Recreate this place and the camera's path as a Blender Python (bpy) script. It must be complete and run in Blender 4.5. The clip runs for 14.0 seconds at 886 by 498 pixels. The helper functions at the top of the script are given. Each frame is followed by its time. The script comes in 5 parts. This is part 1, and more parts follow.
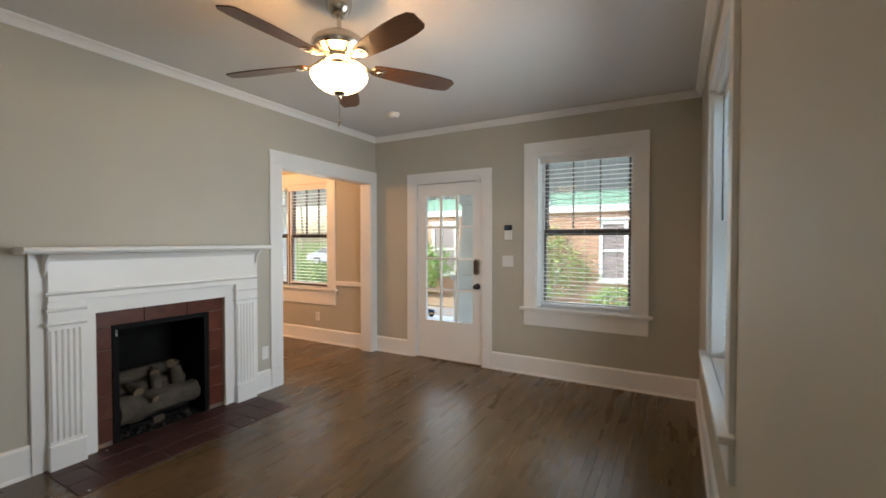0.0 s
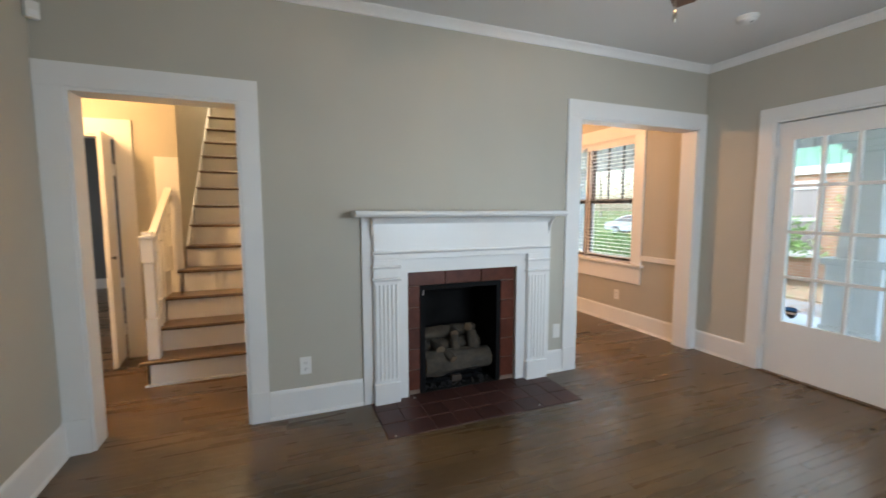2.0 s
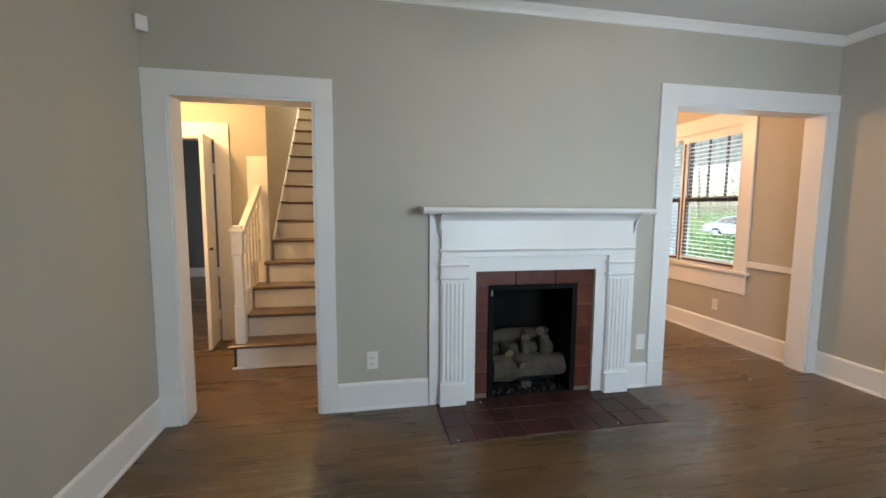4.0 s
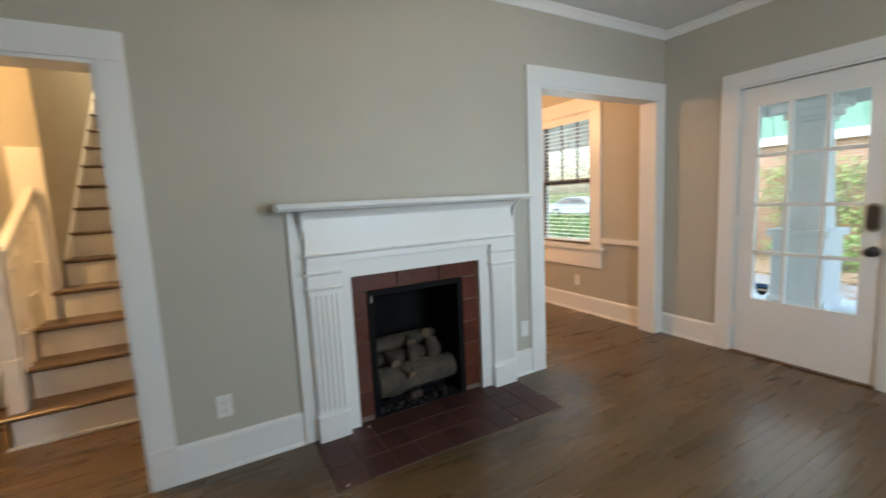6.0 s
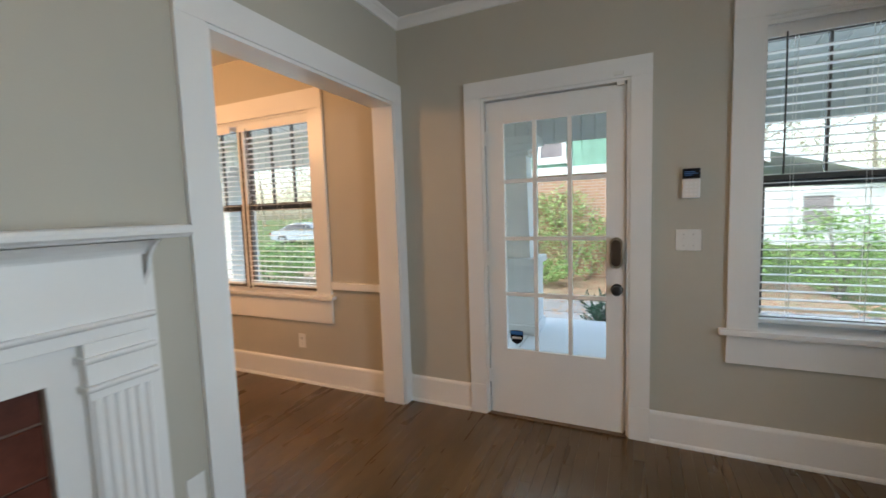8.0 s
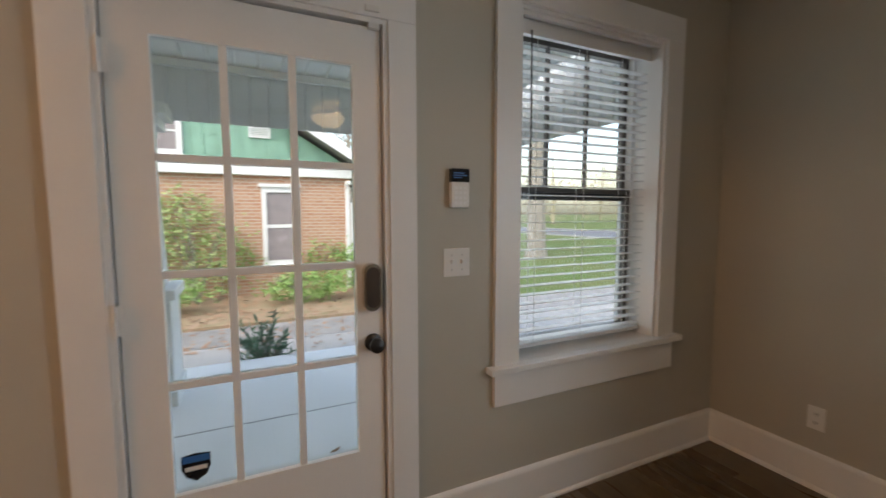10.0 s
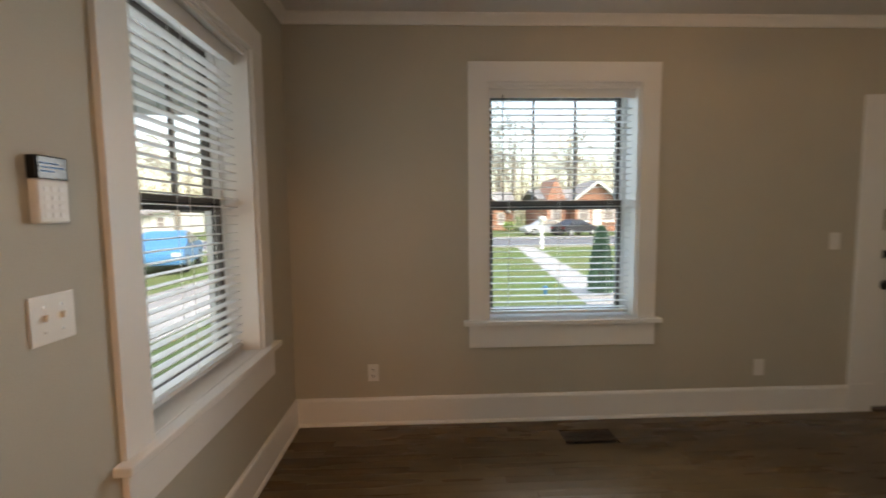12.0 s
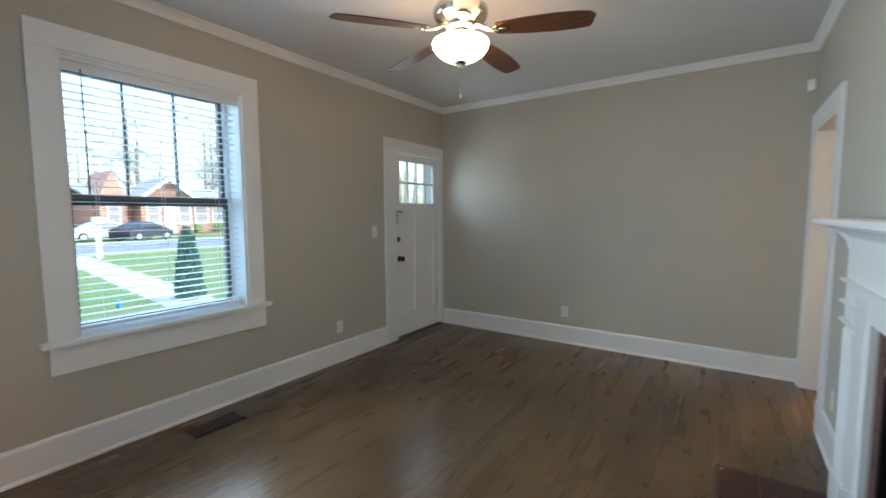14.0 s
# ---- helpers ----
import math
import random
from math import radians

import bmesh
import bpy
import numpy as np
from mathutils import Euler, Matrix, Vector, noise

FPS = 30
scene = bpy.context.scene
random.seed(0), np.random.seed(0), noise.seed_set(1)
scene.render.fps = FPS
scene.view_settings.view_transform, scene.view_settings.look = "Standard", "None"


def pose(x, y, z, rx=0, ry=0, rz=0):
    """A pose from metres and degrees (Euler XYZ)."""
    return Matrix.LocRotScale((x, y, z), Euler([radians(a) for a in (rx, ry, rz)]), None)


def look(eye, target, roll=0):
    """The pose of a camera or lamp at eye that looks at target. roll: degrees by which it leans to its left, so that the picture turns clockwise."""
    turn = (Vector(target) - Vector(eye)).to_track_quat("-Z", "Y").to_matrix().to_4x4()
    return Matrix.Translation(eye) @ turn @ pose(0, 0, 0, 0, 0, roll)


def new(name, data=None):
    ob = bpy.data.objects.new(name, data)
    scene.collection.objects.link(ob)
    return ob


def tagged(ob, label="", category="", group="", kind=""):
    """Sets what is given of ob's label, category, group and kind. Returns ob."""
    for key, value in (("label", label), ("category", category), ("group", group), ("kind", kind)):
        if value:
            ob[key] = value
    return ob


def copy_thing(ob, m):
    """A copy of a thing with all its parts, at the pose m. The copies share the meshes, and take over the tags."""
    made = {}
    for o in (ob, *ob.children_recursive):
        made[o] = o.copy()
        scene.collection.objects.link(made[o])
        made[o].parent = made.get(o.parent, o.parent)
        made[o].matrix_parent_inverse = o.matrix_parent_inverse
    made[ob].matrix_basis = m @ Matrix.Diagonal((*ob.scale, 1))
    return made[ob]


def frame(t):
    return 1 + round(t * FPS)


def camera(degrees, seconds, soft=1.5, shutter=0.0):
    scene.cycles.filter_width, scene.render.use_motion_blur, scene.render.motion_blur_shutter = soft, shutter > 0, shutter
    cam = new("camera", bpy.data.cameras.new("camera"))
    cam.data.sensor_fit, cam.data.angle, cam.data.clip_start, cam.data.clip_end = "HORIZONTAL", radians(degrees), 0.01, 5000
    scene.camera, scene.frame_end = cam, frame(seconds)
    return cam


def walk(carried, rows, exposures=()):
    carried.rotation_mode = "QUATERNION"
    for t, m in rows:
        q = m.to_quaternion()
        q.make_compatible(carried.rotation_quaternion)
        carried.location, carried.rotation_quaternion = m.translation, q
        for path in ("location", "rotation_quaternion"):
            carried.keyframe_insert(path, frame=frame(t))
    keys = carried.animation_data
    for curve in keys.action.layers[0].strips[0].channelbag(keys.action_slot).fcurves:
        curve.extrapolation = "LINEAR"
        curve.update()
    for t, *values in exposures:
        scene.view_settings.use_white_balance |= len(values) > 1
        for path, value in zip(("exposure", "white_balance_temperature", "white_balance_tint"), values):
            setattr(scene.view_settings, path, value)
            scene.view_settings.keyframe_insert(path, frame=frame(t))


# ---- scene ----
cam = camera(93.4, 14.0, soft=1.6, shutter=0.35)
PATH = [
    (0, (-0.059, 0.033, 1.38), (-1.031, 1.78, 1.341), -0.0),
    (0.5, (-0.193, 0.079, 1.385), (-1.307, 1.739, 1.323), -3.2),
    (1, (-0.3, 0.197, 1.376), (-1.685, 1.64, 1.345), -1.9),
    (1.5, (-0.434, 0.359, 1.374), (-2.072, 1.501, 1.253), 0.4),
    (2, (-0.55, 0.451, 1.356), (-2.399, 1.188, 1.166), 0.0),
    (2.5, (-0.584, 0.54, 1.351), (-2.515, 1.018, 1.149), 1.2),
    (3, (-0.581, 0.565, 1.345), (-2.531, 0.967, 1.152), 0.5),
    (3.2, (-0.59, 0.562, 1.341), (-2.546, 0.939, 1.15), 0.6),
    (5.5, (-0.862, 0.512, 1.339), (-2.773, 1.048, 1.096), -2.7),
    (6, (-1.018, 0.615, 1.338), (-2.751, 1.583, 1.095), -2.7),
    (6.5, (-1.208, 0.868, 1.361), (-2.689, 2.197, 1.161), 0.3),
    (7, (-1.42, 1.096, 1.355), (-2.723, 2.601, 1.165), -0.1),
    (7.2, (-1.515, 1.193, 1.358), (-2.739, 2.763, 1.177), -0.6),
    (9.3, (-2.227, 2.391, 1.352), (-2.063, 4.375, 1.157), -1.2),
    (9.5, (-2.252, 2.496, 1.363), (-1.892, 4.455, 1.185), -0.9),
    (10, (-2.388, 2.701, 1.364), (-1.531, 4.5, 1.197), -0.1),
    (10.5, (-2.494, 2.853, 1.374), (-1.143, 4.315, 1.179), -0.8),
    (11, (-2.51, 3.027, 1.365), (-0.781, 4.02, 1.207), -0.5),
    (11.5, (-2.523, 3.197, 1.392), (-0.583, 3.664, 1.263), -0.1),
    (12, (-2.613, 3.326, 1.397), (-0.621, 3.252, 1.24), -0.6),
    (12.5, (-2.643, 3.417, 1.365), (-0.753, 2.788, 1.183), -0.7),
    (13, (-2.661, 3.472, 1.359), (-1.023, 2.334, 1.206), -0.3),
    (13.5, (-2.751, 3.571, 1.37), (-1.406, 2.1, 1.205), -0.3),
    (14, (-2.838, 3.664, 1.369), (-1.714, 2.018, 1.205), -0.3),
]
walk(cam, [(t, look(eye, target, roll)) for t, eye, target, roll in PATH],
     exposures=[(0.0, 0.6, 7300, 13), (0.5, 0.6, 6700, 9), (1.0, 0.72, 6800, 11), (1.5, 0.75, 6700, 9), (2.5, 0.78, 6250, 9), (3.0, 0.84, 6250, 8), (5.5, 0.72, 6500, 7), (6.5, 0.62, 6600, 5), (7.0, 0.55, 6600, 5),
                (9.5, 0.05, 7200, 16), (11.0, 0.0, 7900, 12), (12.0, 0.35, 8300, 16), (13.0, 0.75, 7200, 11), (13.5, 0.9, 6200, 6), (14.0, 0.92, 5900, 6)])
SKY, BLADE0 = 0.68, 54.0

# world, sun, exposure
world = bpy.data.worlds.new("sky")
scene.world = world
world.use_nodes = True
wn = world.node_tree
sky = wn.nodes.new("ShaderNodeTexSky")
sky.sky_type = "NISHITA"
sky.sun_disc = False
sky.sun_elevation, sky.sun_rotation = radians(50), radians(228)
sky.air_density, sky.dust_density = 1.4, 3.0
wn.nodes["Background"].inputs["Strength"].default_value = SKY
haze = wn.nodes.new("ShaderNodeHueSaturation")
haze.inputs["Saturation"].default_value = 0.85
wn.links.new(sky.outputs["Color"], haze.inputs["Color"])
wn.links.new(haze.outputs["Color"], wn.nodes["Background"].inputs["Color"])
sun_data = bpy.data.lights.new("sun", "SUN")
sun_data.energy, sun_data.angle, sun_data.color = 1.1, radians(12), (1.0, 0.95, 0.88)
sun = new("sun", sun_data)
sun.matrix_world = look((-45, -40, 71), (0, 0, 0))


def bulb(name, xyz, watts, colour, radius):
    data = bpy.data.lights.new(name, "POINT")
    data.energy, data.color, data.shadow_soft_size = watts, colour, radius
    ob = new(name, data)
    ob.location = xyz
    return ob


WARM = (1.0, 0.72, 0.42)
for dx, dy in ((0.075, 0.02), (-0.055, -0.055)):
    bulb("fan_bulb_light", (-1.635 + dx, 1.727 + dy, 2.288), 4.6, (1.0, 0.52, 0.20), 0.03)
bulb("dining_light", (-5.3, 2.6, 2.3), 60, (1.0, 0.53, 0.25), 0.15)
bulb("hall_light", (-4.1, -1.3, 2.45), 50, (1.0, 0.57, 0.24), 0.12)
bulb("upstairs_light", (-7.2, 0.1, 4.7), 100, (1.0, 0.78, 0.52), 0.12)


def daylight(name, m, width, height, watts, colour=(0.80, 0.90, 1.0)):
    """The sky's light coming in through an opening: an area lamp in it that faces the room."""
    data = bpy.data.lights.new(name, "AREA")
    data.shape, data.size, data.size_y = "RECTANGLE", width, height
    data.energy, data.color, data.spread = watts, colour, radians(135)
    ob = new(name, data)
    ob.matrix_world = m
    return ob


daylight("street_window_daylight", pose(0.03, 2.425, 1.42, 0, 83, 0), 1.35, 0.98, 15, (0.76, 0.88, 1.0))
daylight("street_sky_daylight", pose(0.40, 2.425, 1.475, 0, 90, 0), 1.5, 0.96, 6.5, (0.45, 0.72, 1.0))
daylight("porch_window_daylight", pose(-0.845, 4.50, 1.475, -90, 0, 0), 0.86, 1.5, 4.5)
daylight("glazed_door_daylight", pose(-2.32, 4.11, 1.175, -83, 0, 0), 0.6, 1.43, 1.5)
daylight("dining_window_daylight", pose(-4.97, 4.37, 1.455, -90, 0, 0), 1.6, 1.4, 10)
daylight("front_door_daylight", pose(0.107, -0.175, 1.73, 0, 90, 0), 0.42, 0.62, 1.5)
# Fill lamp added at an unseen opening to lift the dark bedroom.
daylight("bedroom_fill_lamp", pose(-6.75, -4.19, 1.55, 90, 0, 0), 0.68, 1.28, 16)

# ---- materials ----
def mat(name, colour, rough=0.5, metal=0.0, var=0.06, scale=6.0, fine=120.0, bump=0.0, stretch=(1, 1, 1), rnd=0.0,
        coat=0.0, second=None, amount=0.5, bump_scale=None, spec=0.5, rvar=0.08):
    """Painted, wooden, stone or metal surface: a base colour that varies at a broad and a fine scale, and fine relief."""
    m = bpy.data.materials.new(name)
    m.use_nodes = True
    nt = m.node_tree
    b = nt.nodes["Principled BSDF"]
    b.inputs["Roughness"].default_value, b.inputs["Metallic"].default_value = rough, metal
    b.inputs["Coat Weight"].default_value = coat
    b.inputs["Specular IOR Level"].default_value = spec
    tc = nt.nodes.new("ShaderNodeTexCoord")
    mp = nt.nodes.new("ShaderNodeMapping")
    mp.inputs["Scale"].default_value = stretch
    nt.links.new(tc.outputs["Object"], mp.inputs["Vector"])
    vec = mp.outputs["Vector"]
    if rnd:
        oi = nt.nodes.new("ShaderNodeObjectInfo")
        sc = nt.nodes.new("ShaderNodeVectorMath")
        sc.operation = "SCALE"
        cx = nt.nodes.new("ShaderNodeCombineXYZ")
        for k in range(3):
            nt.links.new(oi.outputs["Random"], cx.inputs[k])
        nt.links.new(cx.outputs[0], sc.inputs[0])
        sc.inputs["Scale"].default_value = 37.0
        ad = nt.nodes.new("ShaderNodeVectorMath")
        nt.links.new(vec, ad.inputs[0])
        nt.links.new(sc.outputs[0], ad.inputs[1])
        vec = ad.outputs[0]
    n1, n2 = nt.nodes.new("ShaderNodeTexNoise"), nt.nodes.new("ShaderNodeTexNoise")
    for n, s, d in ((n1, scale, 4.0), (n2, fine, 3.0)):
        n.inputs["Scale"].default_value, n.inputs["Detail"].default_value = s, d
        nt.links.new(vec, n.inputs["Vector"])
    mixf = nt.nodes.new("ShaderNodeMath")
    mixf.operation = "MULTIPLY_ADD"
    nt.links.new(n2.outputs["Fac"], mixf.inputs[0])
    mixf.inputs[1].default_value = 0.4
    nt.links.new(n1.outputs["Fac"], mixf.inputs[2])
    ramp = nt.nodes.new("ShaderNodeMapRange")
    nt.links.new(mixf.outputs[0], ramp.inputs["Value"])
    ramp.inputs["From Min"].default_value, ramp.inputs["From Max"].default_value = 0.45, 0.95
    mx = nt.nodes.new("ShaderNodeMix")
    mx.data_type = "RGBA"
    dark = [c * (1 - var) for c in colour] if second is None else [c + (s - c) * amount for c, s in zip(colour, second)]
    light = [min(1, c * (1 + var)) for c in colour] if second is None else colour
    mx.inputs["A"].default_value, mx.inputs["B"].default_value = (*dark, 1), (*light, 1)
    nt.links.new(ramp.outputs["Result"], mx.inputs["Factor"])
    out = mx.outputs["Result"]
    if rnd:
        hs = nt.nodes.new("ShaderNodeHueSaturation")
        mr = nt.nodes.new("ShaderNodeMapRange")
        nt.links.new(oi.outputs["Random"], mr.inputs["Value"])
        mr.inputs["To Min"].default_value, mr.inputs["To Max"].default_value = 1 - rnd, 1 + rnd
        nt.links.new(mr.outputs["Result"], hs.inputs["Value"])
        nt.links.new(out, hs.inputs["Color"])
        out = hs.outputs["Color"]
    nt.links.new(out, b.inputs["Base Color"])
    rr = nt.nodes.new("ShaderNodeMapRange")
    nt.links.new(n1.outputs["Fac"], rr.inputs["Value"])
    rr.inputs["To Min"].default_value, rr.inputs["To Max"].default_value = max(0, rough - rvar), min(1, rough + rvar)
    nt.links.new(rr.outputs["Result"], b.inputs["Roughness"])
    if bump:
        nb = nt.nodes.new("ShaderNodeTexNoise")
        nb.inputs["Scale"].default_value, nb.inputs["Detail"].default_value = bump_scale or fine, 3.0
        nt.links.new(vec, nb.inputs["Vector"])
        bp = nt.nodes.new("ShaderNodeBump")
        bp.inputs["Strength"].default_value, bp.inputs["Distance"].default_value = bump, 0.002
        nt.links.new(nb.outputs["Fac"], bp.inputs["Height"])
        nt.links.new(bp.outputs["Normal"], b.inputs["Normal"])
    return m


def glass_mat(name, tint=(1, 1, 1), rough=0.0):
    """A thin pane: see-through in the given tint, with a faint mirror reflection."""
    m = bpy.data.materials.new(name)
    m.use_nodes = True
    nt = m.node_tree
    nt.nodes.remove(nt.nodes["Principled BSDF"])
    tr, gl, mx, lw, pw, ma = (nt.nodes.new(k) for k in ("ShaderNodeBsdfTransparent", "ShaderNodeBsdfGlossy", "ShaderNodeMixShader", "ShaderNodeLayerWeight", "ShaderNodeMath", "ShaderNodeMath"))
    tr.inputs["Color"].default_value = (*tint, 1)
    gl.inputs["Roughness"].default_value = rough
    pw.operation, ma.operation = "POWER", "MULTIPLY_ADD"
    lw.inputs["Blend"].default_value = 0.5
    pw.inputs[1].default_value, ma.inputs[1].default_value, ma.inputs[2].default_value = 5.0, 0.9, 0.045
    nt.links.new(lw.outputs["Facing"], pw.inputs[0])
    nt.links.new(pw.outputs[0], ma.inputs[0])
    nt.links.new(ma.outputs[0], mx.inputs[0])
    nt.links.new(tr.outputs[0], mx.inputs[1])
    nt.links.new(gl.outputs[0], mx.inputs[2])
    nt.links.new(mx.outputs[0], nt.nodes["Material Output"].inputs["Surface"])
    return m


def glow_mat(name, colour, strength):
    m = bpy.data.materials.new(name)
    m.use_nodes = True
    b = m.node_tree.nodes["Principled BSDF"]
    b.inputs["Base Color"].default_value = (0.9, 0.85, 0.75, 1)
    b.inputs["Roughness"].default_value = 0.3
    b.inputs["Emission Color"].default_value = (*colour, 1)
    b.inputs["Emission Strength"].default_value = strength
    return m


def brick_mat(name, c1, c2, mortar, w=0.21, h=0.075):
    m = mat(name, c1, 0.85)
    nt = m.node_tree
    b = nt.nodes["Principled BSDF"]
    tc = nt.nodes.new("ShaderNodeTexCoord")
    sp, cb = nt.nodes.new("ShaderNodeSeparateXYZ"), nt.nodes.new("ShaderNodeCombineXYZ")
    nt.links.new(tc.outputs["Object"], sp.inputs[0])
    sm = nt.nodes.new("ShaderNodeMath")
    nt.links.new(sp.outputs["X"], sm.inputs[0])
    nt.links.new(sp.outputs["Y"], sm.inputs[1])
    nt.links.new(sm.outputs[0], cb.inputs["X"])
    nt.links.new(sp.outputs["Z"], cb.inputs["Y"])
    bk = nt.nodes.new("ShaderNodeTexBrick")
    nt.links.new(cb.outputs[0], bk.inputs["Vector"])
    bk.inputs["Scale"].default_value = 1.0
    bk.inputs["Brick Width"].default_value, bk.inputs["Row Height"].default_value = w, h
    bk.inputs["Mortar Size"].default_value = 0.008
    bk.inputs["Color1"].default_value, bk.inputs["Color2"].default_value, bk.inputs["Mortar"].default_value = (*c1, 1), (*c2, 1), (*mortar, 1)
    nt.links.new(bk.outputs["Color"], b.inputs["Base Color"])
    bp = nt.nodes.new("ShaderNodeBump")
    bp.inputs["Strength"].default_value, bp.inputs["Distance"].default_value = 0.6, 0.006
    bp.invert = True
    nt.links.new(bk.outputs["Fac"], bp.inputs["Height"])
    nt.links.new(bp.outputs["Normal"], b.inputs["Normal"])
    return m


WALL = mat("greige_wall_paint", (0.505, 0.477, 0.407), 0.62, var=0.045, scale=1.6, fine=180, bump=0.3)
CEILP = mat("ceiling_paint", (0.72, 0.715, 0.7), 0.75, var=0.02, scale=1.2, fine=300, bump=0.1)
TRIM = mat("white_trim_paint", (0.85, 0.845, 0.83), 0.32, var=0.02, scale=3, fine=90, bump=0.06)
OAK = mat("dark_oak_floor", (0.115, 0.072, 0.034), 0.275, var=0.075, scale=2.6, fine=60, stretch=(2.2, 0.3, 1), rnd=0.045, spec=0.5, rvar=0.01, bump=0.01, bump_scale=5)


def worn(m, scale, stretch, low, high):
    """Broad soft patches of wear that run on from piece to piece across a whole surface."""
    nt = m.node_tree
    b = nt.nodes["Principled BSDF"]
    old = b.inputs["Base Color"].links[0].from_socket
    geo, mp, n, mr, mx = (nt.nodes.new(k) for k in ("ShaderNodeNewGeometry", "ShaderNodeMapping", "ShaderNodeTexNoise", "ShaderNodeMapRange", "ShaderNodeHueSaturation"))
    mp.inputs["Scale"].default_value, mp.inputs["Location"].default_value = stretch, (3.1, 1.7, 0.4)
    n.inputs["Scale"].default_value, n.inputs["Detail"].default_value = scale, 5.0
    mr.inputs["From Min"].default_value, mr.inputs["From Max"].default_value = 0.32, 0.68
    mr.inputs["To Min"].default_value, mr.inputs["To Max"].default_value = low, high
    nt.links.new(geo.outputs["Position"], mp.inputs["Vector"])
    nt.links.new(mp.outputs["Vector"], n.inputs["Vector"])
    nt.links.new(n.outputs["Fac"], mr.inputs["Value"])
    nt.links.new(mr.outputs["Result"], mx.inputs["Value"])
    nt.links.new(old, mx.inputs["Color"])
    nt.links.new(mx.outputs["Color"], b.inputs["Base Color"])


worn(OAK, 2.6, (1, 0.45, 1), 0.76, 1.2)
TREAD = mat("stained_tread_wood", (0.125, 0.073, 0.034), 0.30, var=0.3, scale=4, fine=70, stretch=(14, 1, 1), bump=0.08)
FANWOOD = mat("walnut_fan_blade", (0.11, 0.047, 0.022), 0.34, var=0.3, scale=5, fine=80, stretch=(1, 12, 1), bump=0.05)
BRONZE = mat("dark_bronze_sash", (0.085, 0.075, 0.068), 0.45, var=0.12, scale=8, fine=200)
NICKEL = mat("brushed_nickel", (0.62, 0.57, 0.50), 0.24, metal=1.0, var=0.08, scale=30, fine=300)
BLACKM = mat("black_hardware", (0.015, 0.014, 0.014), 0.35, var=0.2, scale=20, fine=200)
SOOT = mat("sooty_firebox_brick", (0.009, 0.0085, 0.0085), 0.9, var=0.5, scale=9, fine=60, bump=0.4, second=(0.025, 0.024, 0.023), amount=0.35, spec=0.1)
IRON = mat("black_iron_frame", (0.004, 0.004, 0.0045), 0.7, var=0.2, scale=10, fine=150, spec=0.15)
TILE = mat("oxblood_tile", (0.1, 0.027, 0.015), 0.36, spec=0.35, var=0.25, scale=14, fine=90, bump=0.15, rnd=0.16, bump_scale=40)
HTILE = mat("dark_hearth_tile", (0.060, 0.025, 0.020), 0.44, spec=0.3, var=0.3, scale=9, fine=70, bump=0.2, rnd=0.22, bump_scale=40)
GROUT = mat("tile_grout", (0.20, 0.14, 0.11), 0.9, var=0.2, scale=12, fine=200)
LOG = mat("ceramic_log_bark", (0.095, 0.074, 0.052), 0.9, var=0.5, scale=12, fine=50, stretch=(1, 3, 1), bump=1.0, bump_scale=22, second=(0.03, 0.026, 0.022), amount=0.9)
LOGEND = mat("ceramic_log_cut_end", (0.15, 0.105, 0.065), 0.85, var=0.25, scale=20, fine=80, bump=0.4)
ASH = mat("grey_ash_rock", (0.028, 0.026, 0.025), 0.95, var=0.4, scale=30, fine=90, bump=0.5)
PLATE = mat("white_plastic_plate", (0.80, 0.79, 0.76), 0.38, var=0.02)
SLOT = mat("dark_slot", (0.05, 0.048, 0.045), 0.6, var=0.05)
SCREEN = mat("black_screen", (0.012, 0.014, 0.018), 0.12, var=0.1)
BLUE = mat("blue_print", (0.03, 0.16, 0.45), 0.4, var=0.05)
SLAT = mat("white_faux_wood_slat", (0.86, 0.865, 0.865), 0.42, var=0.03, scale=5, fine=80, stretch=(1, 10, 1))
CORD = mat("white_cord", (0.75, 0.75, 0.73), 0.8, var=0.05)
VENT = mat("brown_metal_register", (0.075, 0.055, 0.042), 0.45, metal=0.3, var=0.2, scale=12)
# Blue-grey tint dims the bright outdoors seen through the panes.
PANE = glass_mat("window_glass", (0.58, 0.66, 0.72))
BOWL = glow_mat("lit_alabaster_glass", (1.0, 0.70, 0.38), 7.0)
PORCHC = mat("pale_porch_concrete", (0.8, 0.8, 0.78), 0.85, var=0.1, scale=1.2, fine=40, bump=0.3, spec=0.2)
CONC = mat("concrete", (0.38, 0.37, 0.355), 0.85, spec=0.15, var=0.12, scale=1.2, fine=40, bump=0.3)
ASPHALT = mat("asphalt", (0.15, 0.155, 0.165), 0.9, spec=0.15, var=0.15, scale=0.7, fine=60, bump=0.3)
GRASS = mat("lawn_grass", (0.095, 0.16, 0.05), 0.95, spec=0.05, scale=0.6, fine=18, bump=0.6, second=(0.17, 0.155, 0.08), amount=0.75)
LEAFLITTER = mat("leaf_litter", (0.42, 0.27, 0.19), 0.95, scale=6, fine=30, bump=0.8, second=(0.17,0.18,0.08), amount=0.8)
GREEN = mat("green_painted_shingle", (0.22, 0.4, 0.3), 0.6, var=0.15, scale=3, fine=40, bump=0.2)
METALG = mat("grey_painted_metal", (0.7, 0.705, 0.7), 0.5, var=0.06, scale=2, fine=60)
EXTW = mat("white_exterior_paint", (0.78, 0.78, 0.76), 0.55, var=0.05, scale=2, fine=60)
BRICK = brick_mat("tan_brick", (0.44, 0.22, 0.135), (0.52, 0.30, 0.19), (0.54, 0.47, 0.40))
REDBRICK = brick_mat("red_brick", (0.42, 0.15, 0.085), (0.48, 0.20, 0.12), (0.50, 0.43, 0.36))
